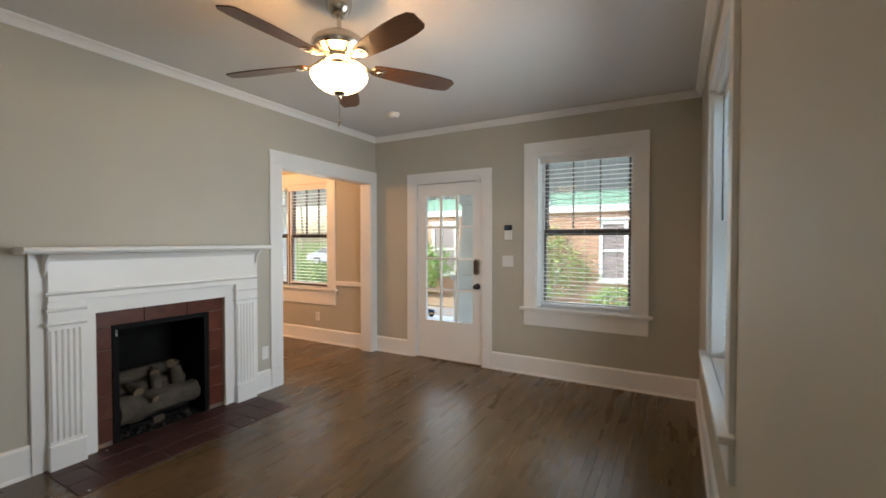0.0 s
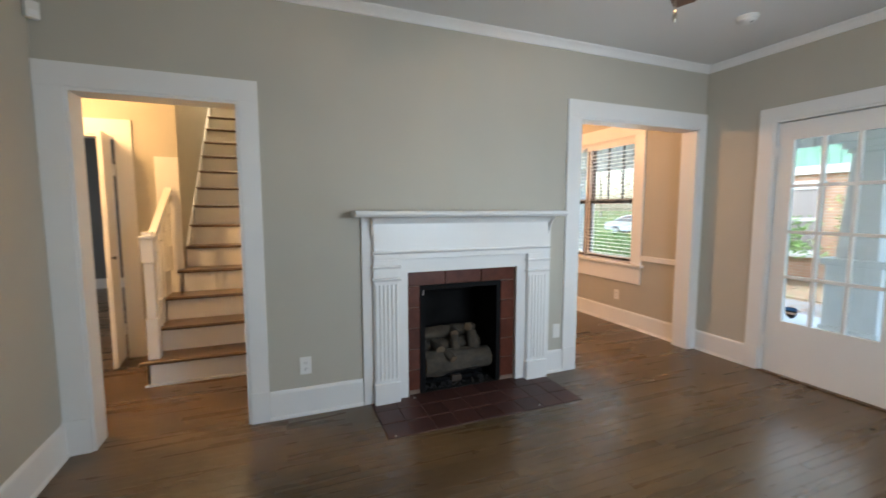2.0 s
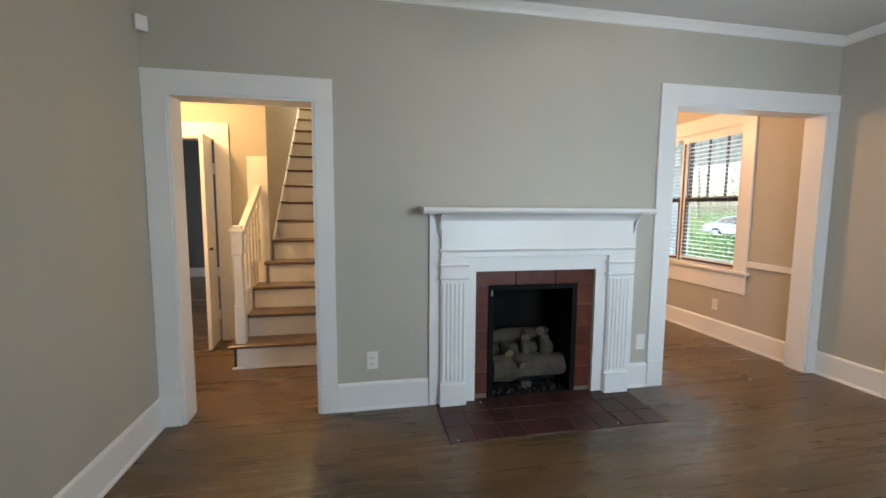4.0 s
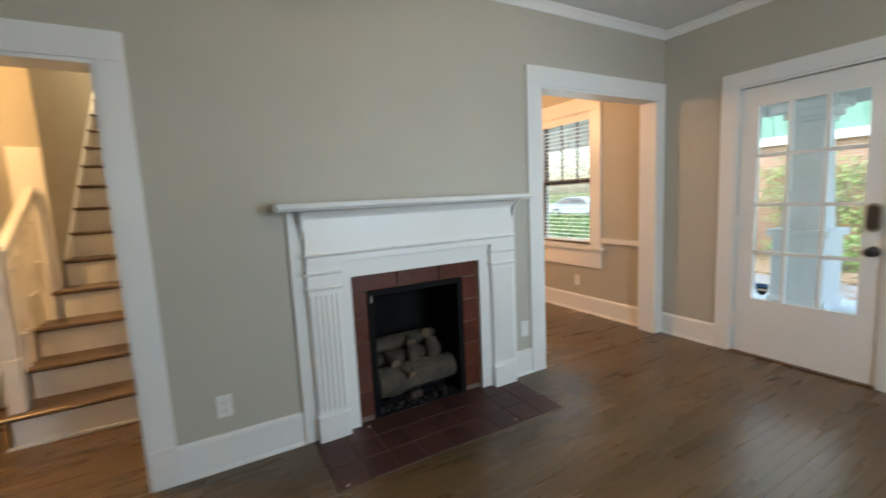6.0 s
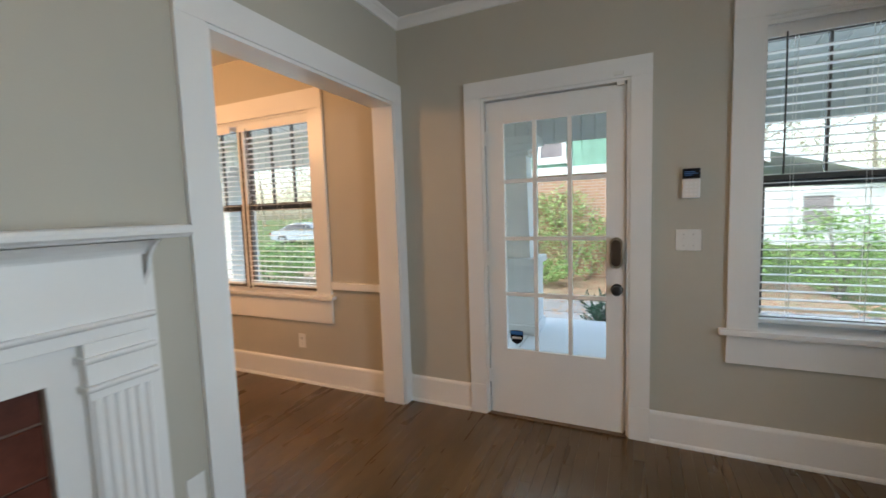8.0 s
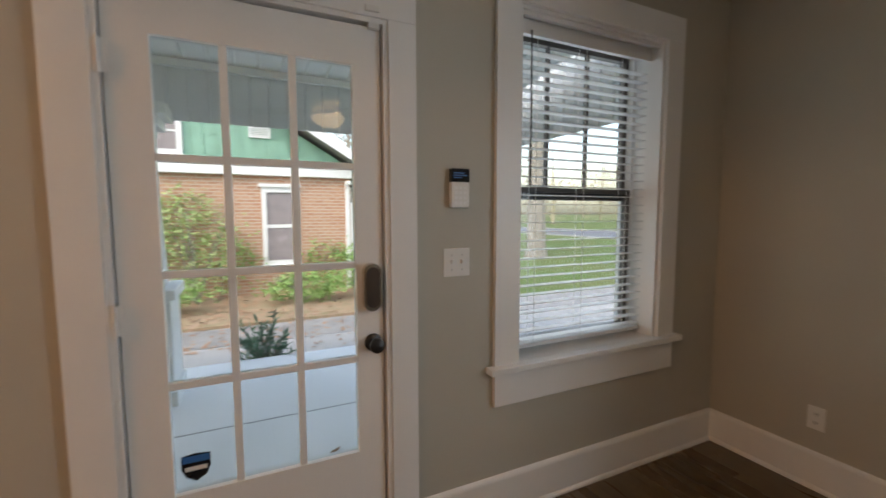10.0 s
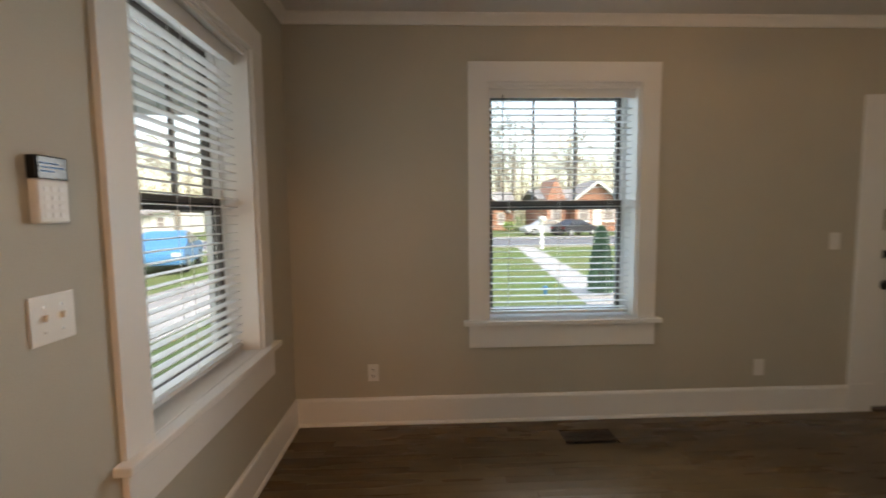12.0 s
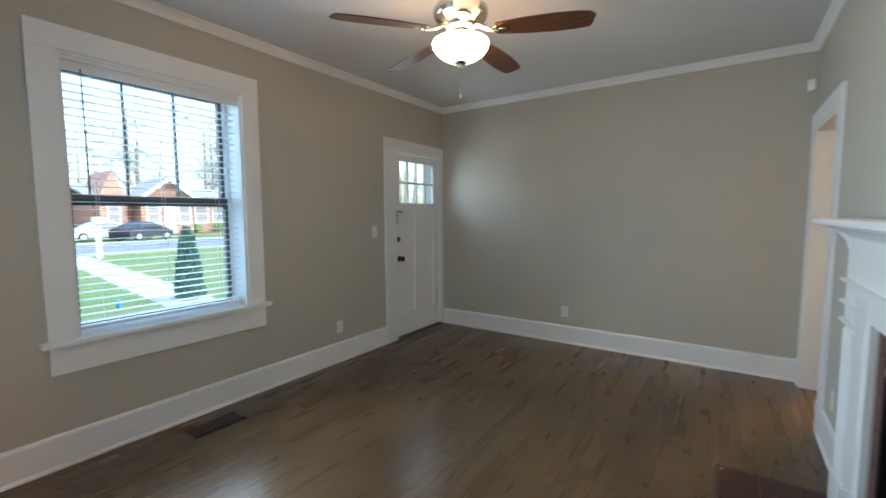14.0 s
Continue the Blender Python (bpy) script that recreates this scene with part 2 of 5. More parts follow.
ROOF = mat("grey_roof_shingle", (0.27, 0.26, 0.25), 0.9, var=0.2, scale=3, fine=40, bump=0.4)
BARK = mat("tree_bark", (0.25, 0.225, 0.19), 0.95, var=0.35, scale=4, fine=30, stretch=(3, 3, 0.6), bump=0.8)
LEAF = mat("green_leaf", (0.25, 0.4, 0.12), 0.6, var=0.35, scale=8, fine=30)
LEAFP = mat("yellow_green_leaf", (0.2, 0.33, 0.1), 0.6, var=0.35, scale=8, fine=30)
TWIG = mat("pale_far_twigs", (0.44, 0.38, 0.29), 0.9, var=0.3, scale=0.3, fine=4, second=(0.24,0.24,0.13), amount=0.7, spec=0.1)
LEAF2 = mat("pale_spring_leaf", (0.36, 0.47, 0.18), 0.6, var=0.35, scale=8, fine=30)
CONIF = mat("conifer_leaf", (0.1, 0.2, 0.125), 0.7, var=0.35, scale=8, fine=30)
CARBLUE = mat("blue_car_paint", (0.04, 0.22, 0.45), 0.35, var=0.03, coat=0.2)
CARDARK = mat("dark_car_paint", (0.012, 0.013, 0.02), 0.4, var=0.03, coat=0.1, spec=0.3)
CARSILV = mat("silver_car_paint", (0.45, 0.47, 0.49), 0.4, metal=0.2, var=0.03, coat=0.1)
CURTAIN = mat("curtained_glass", (0.3, 0.26, 0.26), 0.25, var=0.15, scale=4)
CARGLASS = mat("dark_car_glass", (0.02, 0.025, 0.03), 0.08, var=0.05)
TYRE = mat("tyre_rubber", (0.02, 0.02, 0.02), 0.85, var=0.1)
REDL = mat("red_lamp_lens", (0.35, 0.02, 0.015), 0.2, var=0.05)
# Dark grey holds the shade of the dim bedroom in the wall colour.
GREYW = mat("shaded_bedroom_grey", (0.16, 0.155, 0.15), 0.65, var=0.03)
CLEARHINGE = mat("steel_hinge", (0.55, 0.54, 0.52), 0.35, metal=1.0, var=0.08)


# ---- building helpers ----
def box(bm, x0, x1, y0, y1, z0, z1, bevel=0.0):
    v = [bm.verts.new((x, y, z)) for x in (x0, x1) for y in (y0, y1) for z in (z0, z1)]
    f = [bm.faces.new([v[i] for i in q]) for q in ((0, 1, 3, 2), (4, 6, 7, 5), (0, 4, 5, 1), (2, 3, 7, 6), (0, 2, 6, 4), (1, 5, 7, 3))]
    if bevel:
        edges = list({e for q in f for e in q.edges})
        bmesh.ops.bevel(bm, geom=edges, offset=bevel, segments=2, profile=0.6, affect="EDGES", clamp_overlap=True)
    return v


def ring(bm, centre, radius, n, axis="z", squash=1.0, phase=0.0):
    out = []
    for i in range(n):
        a = 2 * math.pi * i / n + phase
        u, w = radius * math.cos(a), radius * squash * math.sin(a)
        x, y, z = centre
        out.append(bm.verts.new({"z": (x + u, y + w, z), "y": (x + u, y, z + w), "x": (x, y + u, z + w)}[axis]))
    return out


def lathe(bm, profile, n=24, centre=(0, 0, 0), axis="z"):
    """A turned shape: profile rows of (radius, distance along the axis), closed at both ends."""
    cx, cy, cz = centre
    rings = []
    for r, d in profile:
        c = {"z": (cx, cy, cz + d), "y": (cx, cy + d, cz), "x": (cx + d, cy, cz)}[axis]
        rings.append(ring(bm, c, max(r, 0.0004), n, axis))
    for a, b in zip(rings, rings[1:]):
        for i in range(n):
            bm.faces.new((a[i], a[(i + 1) % n], b[(i + 1) % n], b[i]))
    bm.faces.new(rings[0])
    bm.faces.new(rings[-1])
    return rings


def prism(bm, outline, h0, h1, axis="x"):
    """A profile (rows of two numbers) drawn out along an axis from h0 to h1."""
    def at(a, b, h):
        return {"x": (h, a, b), "y": (a, h, b), "z": (a, b, h)}[axis]
    lo, hi = ([bm.verts.new(at(a, b, h)) for a, b in outline] for h in (h0, h1))
    n = len(outline)
    for i in range(n):
        bm.faces.new((lo[i], lo[(i + 1) % n], hi[(i + 1) % n], hi[i]))
    bm.faces.new(lo)
    bm.faces.new(hi)


def tube(bm, points, radii, n=8):
    """A tapered limb along points."""
    rows = []
    for k, p in enumerate(points):
        p = Vector(p)
        d = (Vector(points[min(k + 1, len(points) - 1)]) - Vector(points[max(k - 1, 0)])).normalized()
        side = d.cross(Vector((0.31, 0.95, 0.05))).normalized()
        up = d.cross(side)
        r = radii[k] if hasattr(radii, "__len__") else radii
        rows.append([bm.verts.new(p + r * (math.cos(2 * math.pi * i / n) * side + math.sin(2 * math.pi * i / n) * up)) for i in range(n)])
    for a, b in zip(rows, rows[1:]):
        for i in range(n):
            bm.faces.new((a[i], a[(i + 1) % n], b[(i + 1) % n], b[i]))
    bm.faces.new(rows[0])
    bm.faces.new(rows[-1])


def mesh(name, bm, material, smooth=False):
    bmesh.ops.recalc_face_normals(bm, faces=bm.faces)
    me = bpy.data.meshes.new(name)
    bm.to_mesh(me)
    bm.free()
    me.materials.append(material)
    if smooth:
        me.polygons.foreach_set("use_smooth", [True] * len(me.polygons))
        me.set_sharp_from_angle(angle=radians(35))
    return me


def part(name, bm, material, parent, label="", smooth=False):
    """One mesh object under a thing or a part; it shares its parent's origin."""
    ob = new(name, mesh(name, bm, material, smooth))
    ob.parent = parent
    return tagged(ob, label)


def thing(name, m, label, category, group="", kind=""):
    """An Empty at the base of a thing, to hang its parts on."""
    ob = new(name)
    ob.empty_display_size = 0.1
    ob.matrix_world = m
    return tagged(ob, label, category, group, kind)


def solid(name, bm, material, label="", category="", kind="structure", m=None, smooth=False):
    ob = new(name, mesh(name, bm, material, smooth))
    if m is not None:
        ob.matrix_world = m
    return tagged(ob, label, category, "", kind)


def piece(name, data, parent, xyz, label=""):
    """One of many alike pieces, on shared mesh data."""
    ob = new(name, data)
    ob.parent = parent
    ob.location = xyz
    return tagged(ob, label)


def boxes(*rows, bevel=0.0):
    bm = bmesh.new()
    for r in rows:
        box(bm, *r, bevel=bevel)
    return bm


# ---- the house shell ----
XW, YN, XE, YS, TOP = -3.36, 4.22, 0.13, -0.675, 2.66
NORTH, EAST, WEST, SOUTH = 0, -90, 90, 180


def wall(name, m, length, height, thick, openings, material, label):
    """A wall along local x, its room face at local y 0 and its body behind it; openings are (u0, u1, z0, z1)."""
    bm = bmesh.new()
    cuts = sorted({0.0, length, *(u for o in openings for u in o[:2])})
    for u0, u1 in zip(cuts, cuts[1:]):
        z = 0.0
        for o in sorted((o for o in openings if o[0] < u1 - 1e-6 and o[1] > u0 + 1e-6), key=lambda o: o[2]):
            if o[2] > z + 1e-6:
                box(bm, u0, u1, 0, thick, z, o[2])
            z = o[3]
        if z < height - 1e-6:
            box(bm, u0, u1, 0, thick, z, height)
    bmesh.ops.remove_doubles(bm, verts=bm.verts, dist=1e-5)
    return solid(name, bm, material, label, "wall", m=m)


def slab(name, x0, x1, y0, y1, z0, z1, material, label, category):
    return solid(name, boxes((x0, x1, y0, y1, z0, z1)), material, label, category)


# outer north wall: dining part first, then the living room; glazed door and window
wall("wall_north", pose(XW - 0.14, YN, 0, 0, 0, NORTH), 3.81, TOP + 0.1, 0.24,
     [(0.741, 1.609, 0.0, 2.062), (2.20, 3.11, 0.66, 2.25)], WALL, "greige painted wall with a glazed door and a window")
wall("wall_dining_north", pose(-7.4, 4.19, 0, 0, 0, NORTH), 3.90, TOP + 0.1, 0.27,
     [(1.60, 3.26, 0.70, 2.17)], WALL, "greige dining room wall with a double window")
wall("wall_east", pose(XE, 4.22, 0, 0, 0, EAST), 5.02, TOP + 0.1, 0.24,
     [(1.29, 2.30, 0.66, 2.25), (3.988, 4.842, 0.0, 2.062)], WALL, "greige painted wall with a window and the front door")
wall("wall_south", pose(0.13, YS, 0, 0, 0, SOUTH), 3.6, TOP + 0.1, 0.13, [], WALL, "plain greige painted wall")
wall("wall_west", pose(XW, YS - 0.13, 0, 0, 0, WEST), 5.025, TOP + 0.1, 0.14,
     [(0.255, 1.07, 0.0, 1.99), (2.10, 2.988, 0.0, 0.912), (3.57, 4.925, 0.0, 2.10)], WALL, "greige chimney wall with two cased openings")
slab("ceiling", XW - 0.14, XE + 0.18, YS - 0.13, YN + 0.16, TOP, TOP + 0.1, CEILP, "flat white painted ceiling", "ceiling")
# dining room shell
wall("wall_dining_west", pose(-7.4, 0.72, 0, 0, 0, WEST), 3.66, TOP + 0.1, 0.12, [], WALL, "greige dining room wall")
wall("wall_dining_south", pose(-3.5, 0.72, 0, 0, 0, SOUTH), 3.9, TOP + 0.1, 0.12, [], WALL, "greige wall between stair and dining room")
slab("ceiling_dining", -7.5, XW - 0.14, 0.6, 4.38, TOP, TOP + 0.1, CEILP, "flat white dining room ceiling", "ceiling")
solid("chimney_breast", boxes((-4.02, -3.9, 1.2, 2.3, 0, TOP), (-3.9, -3.5, 1.2, 1.37, 0, TOP), (-3.9, -3.5, 2.09, 2.3, 0, TOP), (-3.9, -3.5, 1.37, 2.09, 0.95, TOP)), WALL,
      "plastered chimney breast", "chimney")
# stair hall shell
wall("wall_hall", pose(-5.08, -2.4, 0, 0, 0, WEST), 2.03, TOP + 0.1, 0.12, [(0.70, 1.575, 0.0, 2.0)], WALL, "cream-lit hall wall with a narrow doorway")
wall("wall_hall_south", pose(-3.5, -2.4, 0, 0, 0, SOUTH), 1.7, TOP + 0.1, 0.12, [], WALL, "plain hall wall")
wall("wall_hall_east", pose(-3.5, -0.805, 0, 0, 0, EAST), 1.6, TOP + 0.1, 0.12, [], WALL, "plain hall wall")
wall("wall_stair_left", pose(-5.2, -0.37, 0, 0, 0, SOUTH), 3.9, 5.1, 0.12, [], WALL, "greige wall beside the stair")
wall("wall_stair_right", pose(-9.1, 0.60, 0, 0, 0, NORTH), 5.6, 5.1, 0.115, [], WALL, "greige wall beside the stair")
wall("wall_stair_end", pose(-9.1, -0.5, 0, 0, 0, WEST), 1.1, 5.1, 0.12, [], WALL, "greige wall above the stair")
slab("ceiling_hall", -5.08, -3.5, -2.4, -0.37, TOP, TOP + 0.1, CEILP, "flat hall ceiling", "ceiling")
slab("ceiling_hall_front", -4.1, -3.5, -0.37, 0.6, TOP, TOP + 0.1, CEILP, "flat hall ceiling at the stair foot", "ceiling")
slab("wall_stair_head", -4.22, -4.1, -0.37, 0.6, TOP, 5.1, WALL, "greige wall above the stair foot", "wall")
slab("wall_stair_upper", -5.2, -4.1, -0.49, -0.37, TOP + 0.1, 5.1, WALL, "greige upper stair wall", "wall")
slab("ceiling_stair", -9.2, -4.1, -0.5, 0.72, 5.1, 5.2, CEILP, "flat ceiling over the stair", "ceiling")
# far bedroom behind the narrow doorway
wall("wall_bedroom_west", pose(-9.3, -4.2, 0, 0, 0, WEST), 3.7, TOP + 0.1, 0.12, [], GREYW, "grey bedroom wall with shade put into its colour")
# The opening is made up, out of view, to let light into the bedroom.
wall("wall_bedroom_south", pose(-5.2, -4.2, 0, 0, 0, SOUTH), 4.1, TOP + 0.1, 0.12, [(1.2, 1.9, 0.9, 2.2)], GREYW, "grey bedroom wall with shade put into its colour")
wall("wall_bedroom_east", pose(-5.2, -2.4, 0, 0, 0, EAST), 1.8, TOP + 0.1, 0.12, [], GREYW, "grey bedroom wall with shade put into its colour")
wall("wall_bedroom_north", pose(-9.3, -0.52, 0, 0, 0, NORTH), 4.1, TOP + 0.1, 0.02, [], GREYW, "grey bedroom wall with shade put into its colour")
slab("ceiling_bedroom", -9.3, -5.2, -4.2, -0.5, TOP, TOP + 0.1, CEILP, "flat bedroom ceiling", "ceiling")
slab("baseboard_bedroom", -9.3, -9.28, -4.2, -0.52, 0, 0.17, TRIM, "white bedroom baseboard", "baseboard")

# subfloor under all the boards
slab("floor_base", -9.3, XE, -4.2, YN, -0.12, -0.0145, SLOT, "subfloor under the boards", "floor")


# ---- trim ----
def baseboard(name, m, spans):
    """Tall white board with a rounded top and a shoe mould, along local x; the wall face is local y 0 and the room is at y < 0."""
    bm = bmesh.new()
    for u0, u1 in spans:
        prism(bm, [(0, 0), (-0.028, 0), (-0.027, 0.010), (-0.022, 0.018), (-0.017, 0.021), (-0.017, 0.168), (-0.014, 0.178), (-0.008, 0.185), (0, 0.187)], u0, u1, "x")
    return solid(name, bm, TRIM, "tall white painted baseboard with shoe mould", "baseboard", m=m)


def crown(name, m, u0, u1):
    bm = bmesh.new()
    prism(bm, [(0, TOP), (-0.052, TOP), (-0.052, TOP - 0.008), (-0.046, TOP - 0.014), (-0.034, TOP - 0.022), (-0.022, TOP - 0.036), (-0.014, TOP - 0.05), (-0.012, TOP - 0.058), (0, TOP - 0.06)], u0, u1, "x")
    return solid(name, bm, TRIM, "white painted crown moulding", "crown moulding", m=m)


baseboard("baseboard_north", pose(XW, YN, 0), [(0.0, 0.488), (1.58, 3.49)])
baseboard("baseboard_east", pose(XE, YN, 0, 0, 0, EAST), [(0.0, 3.822)])
baseboard("baseboard_south", pose(XE, YS, 0, 0, 0, SOUTH), [(0.0, 3.49)])
baseboard("baseboard_west", pose(XW, YS, 0, 0, 0, WEST), [(1.05, 1.647), (3.159, 3.316)])
baseboard("baseboard_dining", pose(-7.4, 4.19, 0), [(0.0, 3.88)])
baseboard("baseboard_hall", pose(-5.08, -2.4, 0, 0, 0, WEST), [(0.0, 0.60), (1.69, 1.87)])
baseboard("baseboard_hall_back", pose(-7.4, 0.72, 0, 0, 0, WEST), [(0.0, 3.45)])
for nm, m, a, b in (("crown_north", pose(XW, YN, 0), 0, 3.49), ("crown_east", pose(XE, YN, 0, 0, 0, EAST), 0, 4.895),
                    ("crown_south", pose(XE, YS, 0, 0, 0, SOUTH), 0, 3.49), ("crown_west", pose(XW, YS, 0, 0, 0, WEST), 0, 4.895)):
    crown(nm, m, a, b)
solid("chair_rail", boxes((-3.99, -3.52, 4.162, 4.19, 0.79, 0.845), bevel=0.006), TRIM, "white chair rail in the dining room", "chair rail")


def casing(parent, u0, u1, top, left, right, head, thick=0.02, plinth=0.2, depth=0.0, back=False):
    """Flat boards round an opening from u0 to u1 and up to top; widths of the two legs and the head; depth: the lining of the jamb."""
    sides = [(-thick, 0.0)] + ([(depth, depth + thick)] if back else [])
    for a, b in sides:
        part("casing_leg", boxes((u0 - left, u0, a, b, 0, top), bevel=0.002), TRIM, parent)
        part("casing_leg", boxes((u1, u1 + right, a, b, 0, top), bevel=0.002), TRIM, parent)
        part("casing_head", boxes((u0 - left, u1 + right, a - 0.001, b, top, top + head), bevel=0.002), TRIM, parent)
        if plinth:
            for p, q in ((u0 - left, u0), (u1, u1 + right)):
                part("plinth_block", boxes((p - 0.002, q + 0.002, a - 0.006, a - 0.0005, 0, plinth), bevel=0.002), TRIM, parent)
    if depth:
        part("jamb", boxes((u0 - 0.0, u0 + 0.018, -0.012, depth + 0.012, 0, top), bevel=0.002), TRIM, parent)
        part("jamb", boxes((u1 - 0.018, u1, -0.012, depth + 0.012, 0, top), bevel=0.002), TRIM, parent)
        part("head_jamb", boxes((u0 + 0.018, u1 - 0.018, -0.012, depth + 0.012, top - 0.018, top), bevel=0.002), TRIM, parent)


stair_opening = thing("opening_trim", pose(XW, -0.55, 0, 0, 0, WEST), "white cased opening to the stair hall", "door casing", kind="structure")
casing(stair_opening, 0.0, 0.815, 1.99, 0.123, 0.107, 0.122, depth=0.14, back=True)
dining_opening = thing("opening_trim", pose(XW, 2.765, 0, 0, 0, WEST), "wide white cased opening to the dining room", "door casing", kind="structure")
casing(dining_opening, 0.0, 1.36, 2.10, 0.124, 0.094, 0.13, depth=0.14, back=True)
hall_door_trim = thing("opening_trim", pose(-5.08, -1.70, 0, 0, 0, WEST), "white casing of the narrow hall doorway", "door casing", kind="structure")
casing(hall_door_trim, 0.0, 0.875, 2.0, 0.12, 0.115, 0.135, plinth=0, depth=0.12)


# ---- windows ----
def pane(parent, u0, u1, w, z0, z1):
    bm = bmesh.new()
    bm.faces.new([bm.verts.new(c) for c in ((u0, w, z0), (u1, w, z0), (u1, w, z1), (u0, w, z1))])
    ob = part("pane", bm, PANE, parent, "window glass tinted to dim the view outside")
    ob.visible_shadow = False
    return ob


def sash(parent, u0, u1, w, z0, z1, lites, stile=0.024, bottom=0.04, top=0.024):
    fr = part("sash", boxes((u0, u0 + stile, w - 0.018, w + 0.018, z0, z1), (u1 - stile, u1, w - 0.018, w + 0.018, z0, z1),
                            (u0 + stile, u1 - stile, w - 0.018, w + 0.018, z0, z0 + bottom), (u0 + stile, u1 - stile, w - 0.018, w + 0.018, z1 - top, z1)), BRONZE, parent, "dark bronze sash")
    for k in range(1, lites):
        u = u0 + stile + (u1 - u0 - 2 * stile) * k / lites
        part("muntin", boxes((u - 0.006, u + 0.006, w - 0.012, w + 0.012, z0 + bottom, z1 - top)), BRONZE, fr)
    for k in range(lites):
        a = u0 + stile + (u1 - u0 - 2 * stile) * k / lites
        b = u0 + stile + (u1 - u0 - 2 * stile) * (k + 1) / lites
        pane(fr, a, b, w, z0 + bottom, z1 - top)


def window(name, m, width, z0, z1, depth, label, units=1, legs=0.125, head=0.125, apron_to=0.515, meet=1.465):
    """A double-hung window in an opening width wide from z0 to z1; local x 0 is the opening's left side seen from the room."""
    w = thing(name, m, label, "window", kind="structure")
    part("casing_leg", boxes((-legs, 0, -0.02, 0, z0, z1), bevel=0.002), TRIM, w)
    part("casing_leg", boxes((width, width + legs, -0.02, 0, z0, z1), bevel=0.002), TRIM, w)
    part("casing_head", boxes((-legs, width + legs, -0.021, 0, z1, z1 + head), bevel=0.002), TRIM, w)
    part("window_sill", boxes((-legs - 0.035, width + legs + 0.035, -0.055, -0.001, z0 - 0.03, z0), (0, width, 0.001, depth + 0.05, z0 - 0.035, z0 - 0.0005), bevel=0.005), TRIM, w)
    part("apron", boxes((-legs, width + legs, -0.02, 0, apron_to, z0 - 0.031), bevel=0.002), TRIM, w)
    part("jamb", boxes((0, 0.016, 0.0, depth + 0.03, z0, z1)), TRIM, w)
    part("jamb", boxes((width - 0.016, width, 0.0, depth + 0.03, z0, z1)), TRIM, w)
    part("head_jamb", boxes((0.016, width - 0.016, 0.0, depth + 0.03, z1 - 0.016, z1)), TRIM, w)
    part("stop", boxes((0.016, width - 0.016, 0.012, 0.03, z1 - 0.034, z1 - 0.016), bevel=0.002), TRIM, w)
    step = width / units
    for k in range(units):
        a, b = k * step + (0.016 if k == 0 else 0.015), (k + 1) * step - (0.016 if k == units - 1 else 0.015)
        f = part("window_frame", boxes((a, a + 0.022, depth - 0.03, depth + 0.05, z0, z1 - 0.016), (b - 0.022, b, depth - 0.03, depth + 0.05, z0, z1 - 0.016),
                                       (a + 0.022, b - 0.022, depth - 0.03, depth + 0.05, z1 - 0.032, z1 - 0.016), (a + 0.022, b - 0.022, depth - 0.03, depth + 0.05, z0, z0 + 0.012)), TRIM, w, "white frame liner")
        sash(w, a + 0.022, b - 0.022, depth + 0.026, meet - 0.03, z1 - 0.032, 3)
        sash(w, a + 0.022, b - 0.022, depth - 0.012, z0 + 0.012, meet + 0.03, 1, bottom=0.036)
        if k:
            part("mullion", boxes((k * step - 0.014, k * step + 0.014, depth - 0.03, depth + 0.03, z0, z1 - 0.016)), BRONZE if units > 1 else TRIM, w, "dark mullion between the two units")
    return w


def blind(m, width, z0, z1, w, label, pitch=0.0435, tilt=0.0):
    """A raised-headrail blind of flat slats, hung inside the opening; local x 0 is its left end, w the depth of its middle."""
    b = thing("window_blind", m, label, "window blind", "white slatted blinds")
    part("headrail", boxes((0, width, w - 0.028, w + 0.028, z1 - 0.045, z1), bevel=0.002), SLAT, b)
    part("valance", boxes((0, width, w - 0.040, w - 0.032, z1 - 0.068, z1), bevel=0.002), SLAT, b)
    n = int((z1 - 0.07 - z0 - 0.03) / pitch)
    bm = bmesh.new()
    box(bm, 0.004, width - 0.004, -0.0245, 0.0245, -0.0014, 0.0014)
    data = mesh("slat", bm, SLAT)
    for k in range(n):
        ob = piece("slat", data, b, (0, w, z0 + 0.035 + k * pitch))
        ob.rotation_euler = (radians(tilt), 0, 0)
    part("bottom_rail", boxes((0.004, width - 0.004, w - 0.0245, w + 0.0245, z0, z0 + 0.018), bevel=0.004), SLAT, b)
    for u in (0.14, width / 2, width - 0.14):
        for d in (-0.0255, 0.0255):
            part("ladder_cord", boxes((u - 0.001, u + 0.001, w + d - 0.001, w + d + 0.001, z0 + 0.018, z1 - 0.045)), CORD, b)
    bm = bmesh.new()
    tube(bm, [(0.09, w - 0.045, z1 - 0.05), (0.092, w - 0.047, z1 - 0.4), (0.093, w - 0.046, z1 - 0.74)], [0.004, 0.004, 0.005], 8)
    part("tilt_wand", bm, SLOT, b, "dark tilt wand", smooth=True)
    return b


window("window_1", pose(-1.30, YN, 0, 0, 0, NORTH), 0.91, 0.70, 2.25, 0.19, "white-cased double-hung window with dark sashes towards the porch")
window("window_2", pose(XE, 2.93, 0, 0, 0, EAST), 1.01, 0.70, 2.25, 0.195, "white-cased double-hung window with dark sashes towards the street")
window("window_3", pose(-5.80, 4.19, 0, 0, 0, NORTH), 1.66, 0.74, 2.17, 0.10, "white-cased double window in the dining room", units=2, meet=1.45, head=0.15, legs=0.14)
blind(pose(-1.282, YN, 0, 0, 0, NORTH), 0.874, 0.722, 2.2335, 0.107, "open white slatted blind hanging in the porch window")
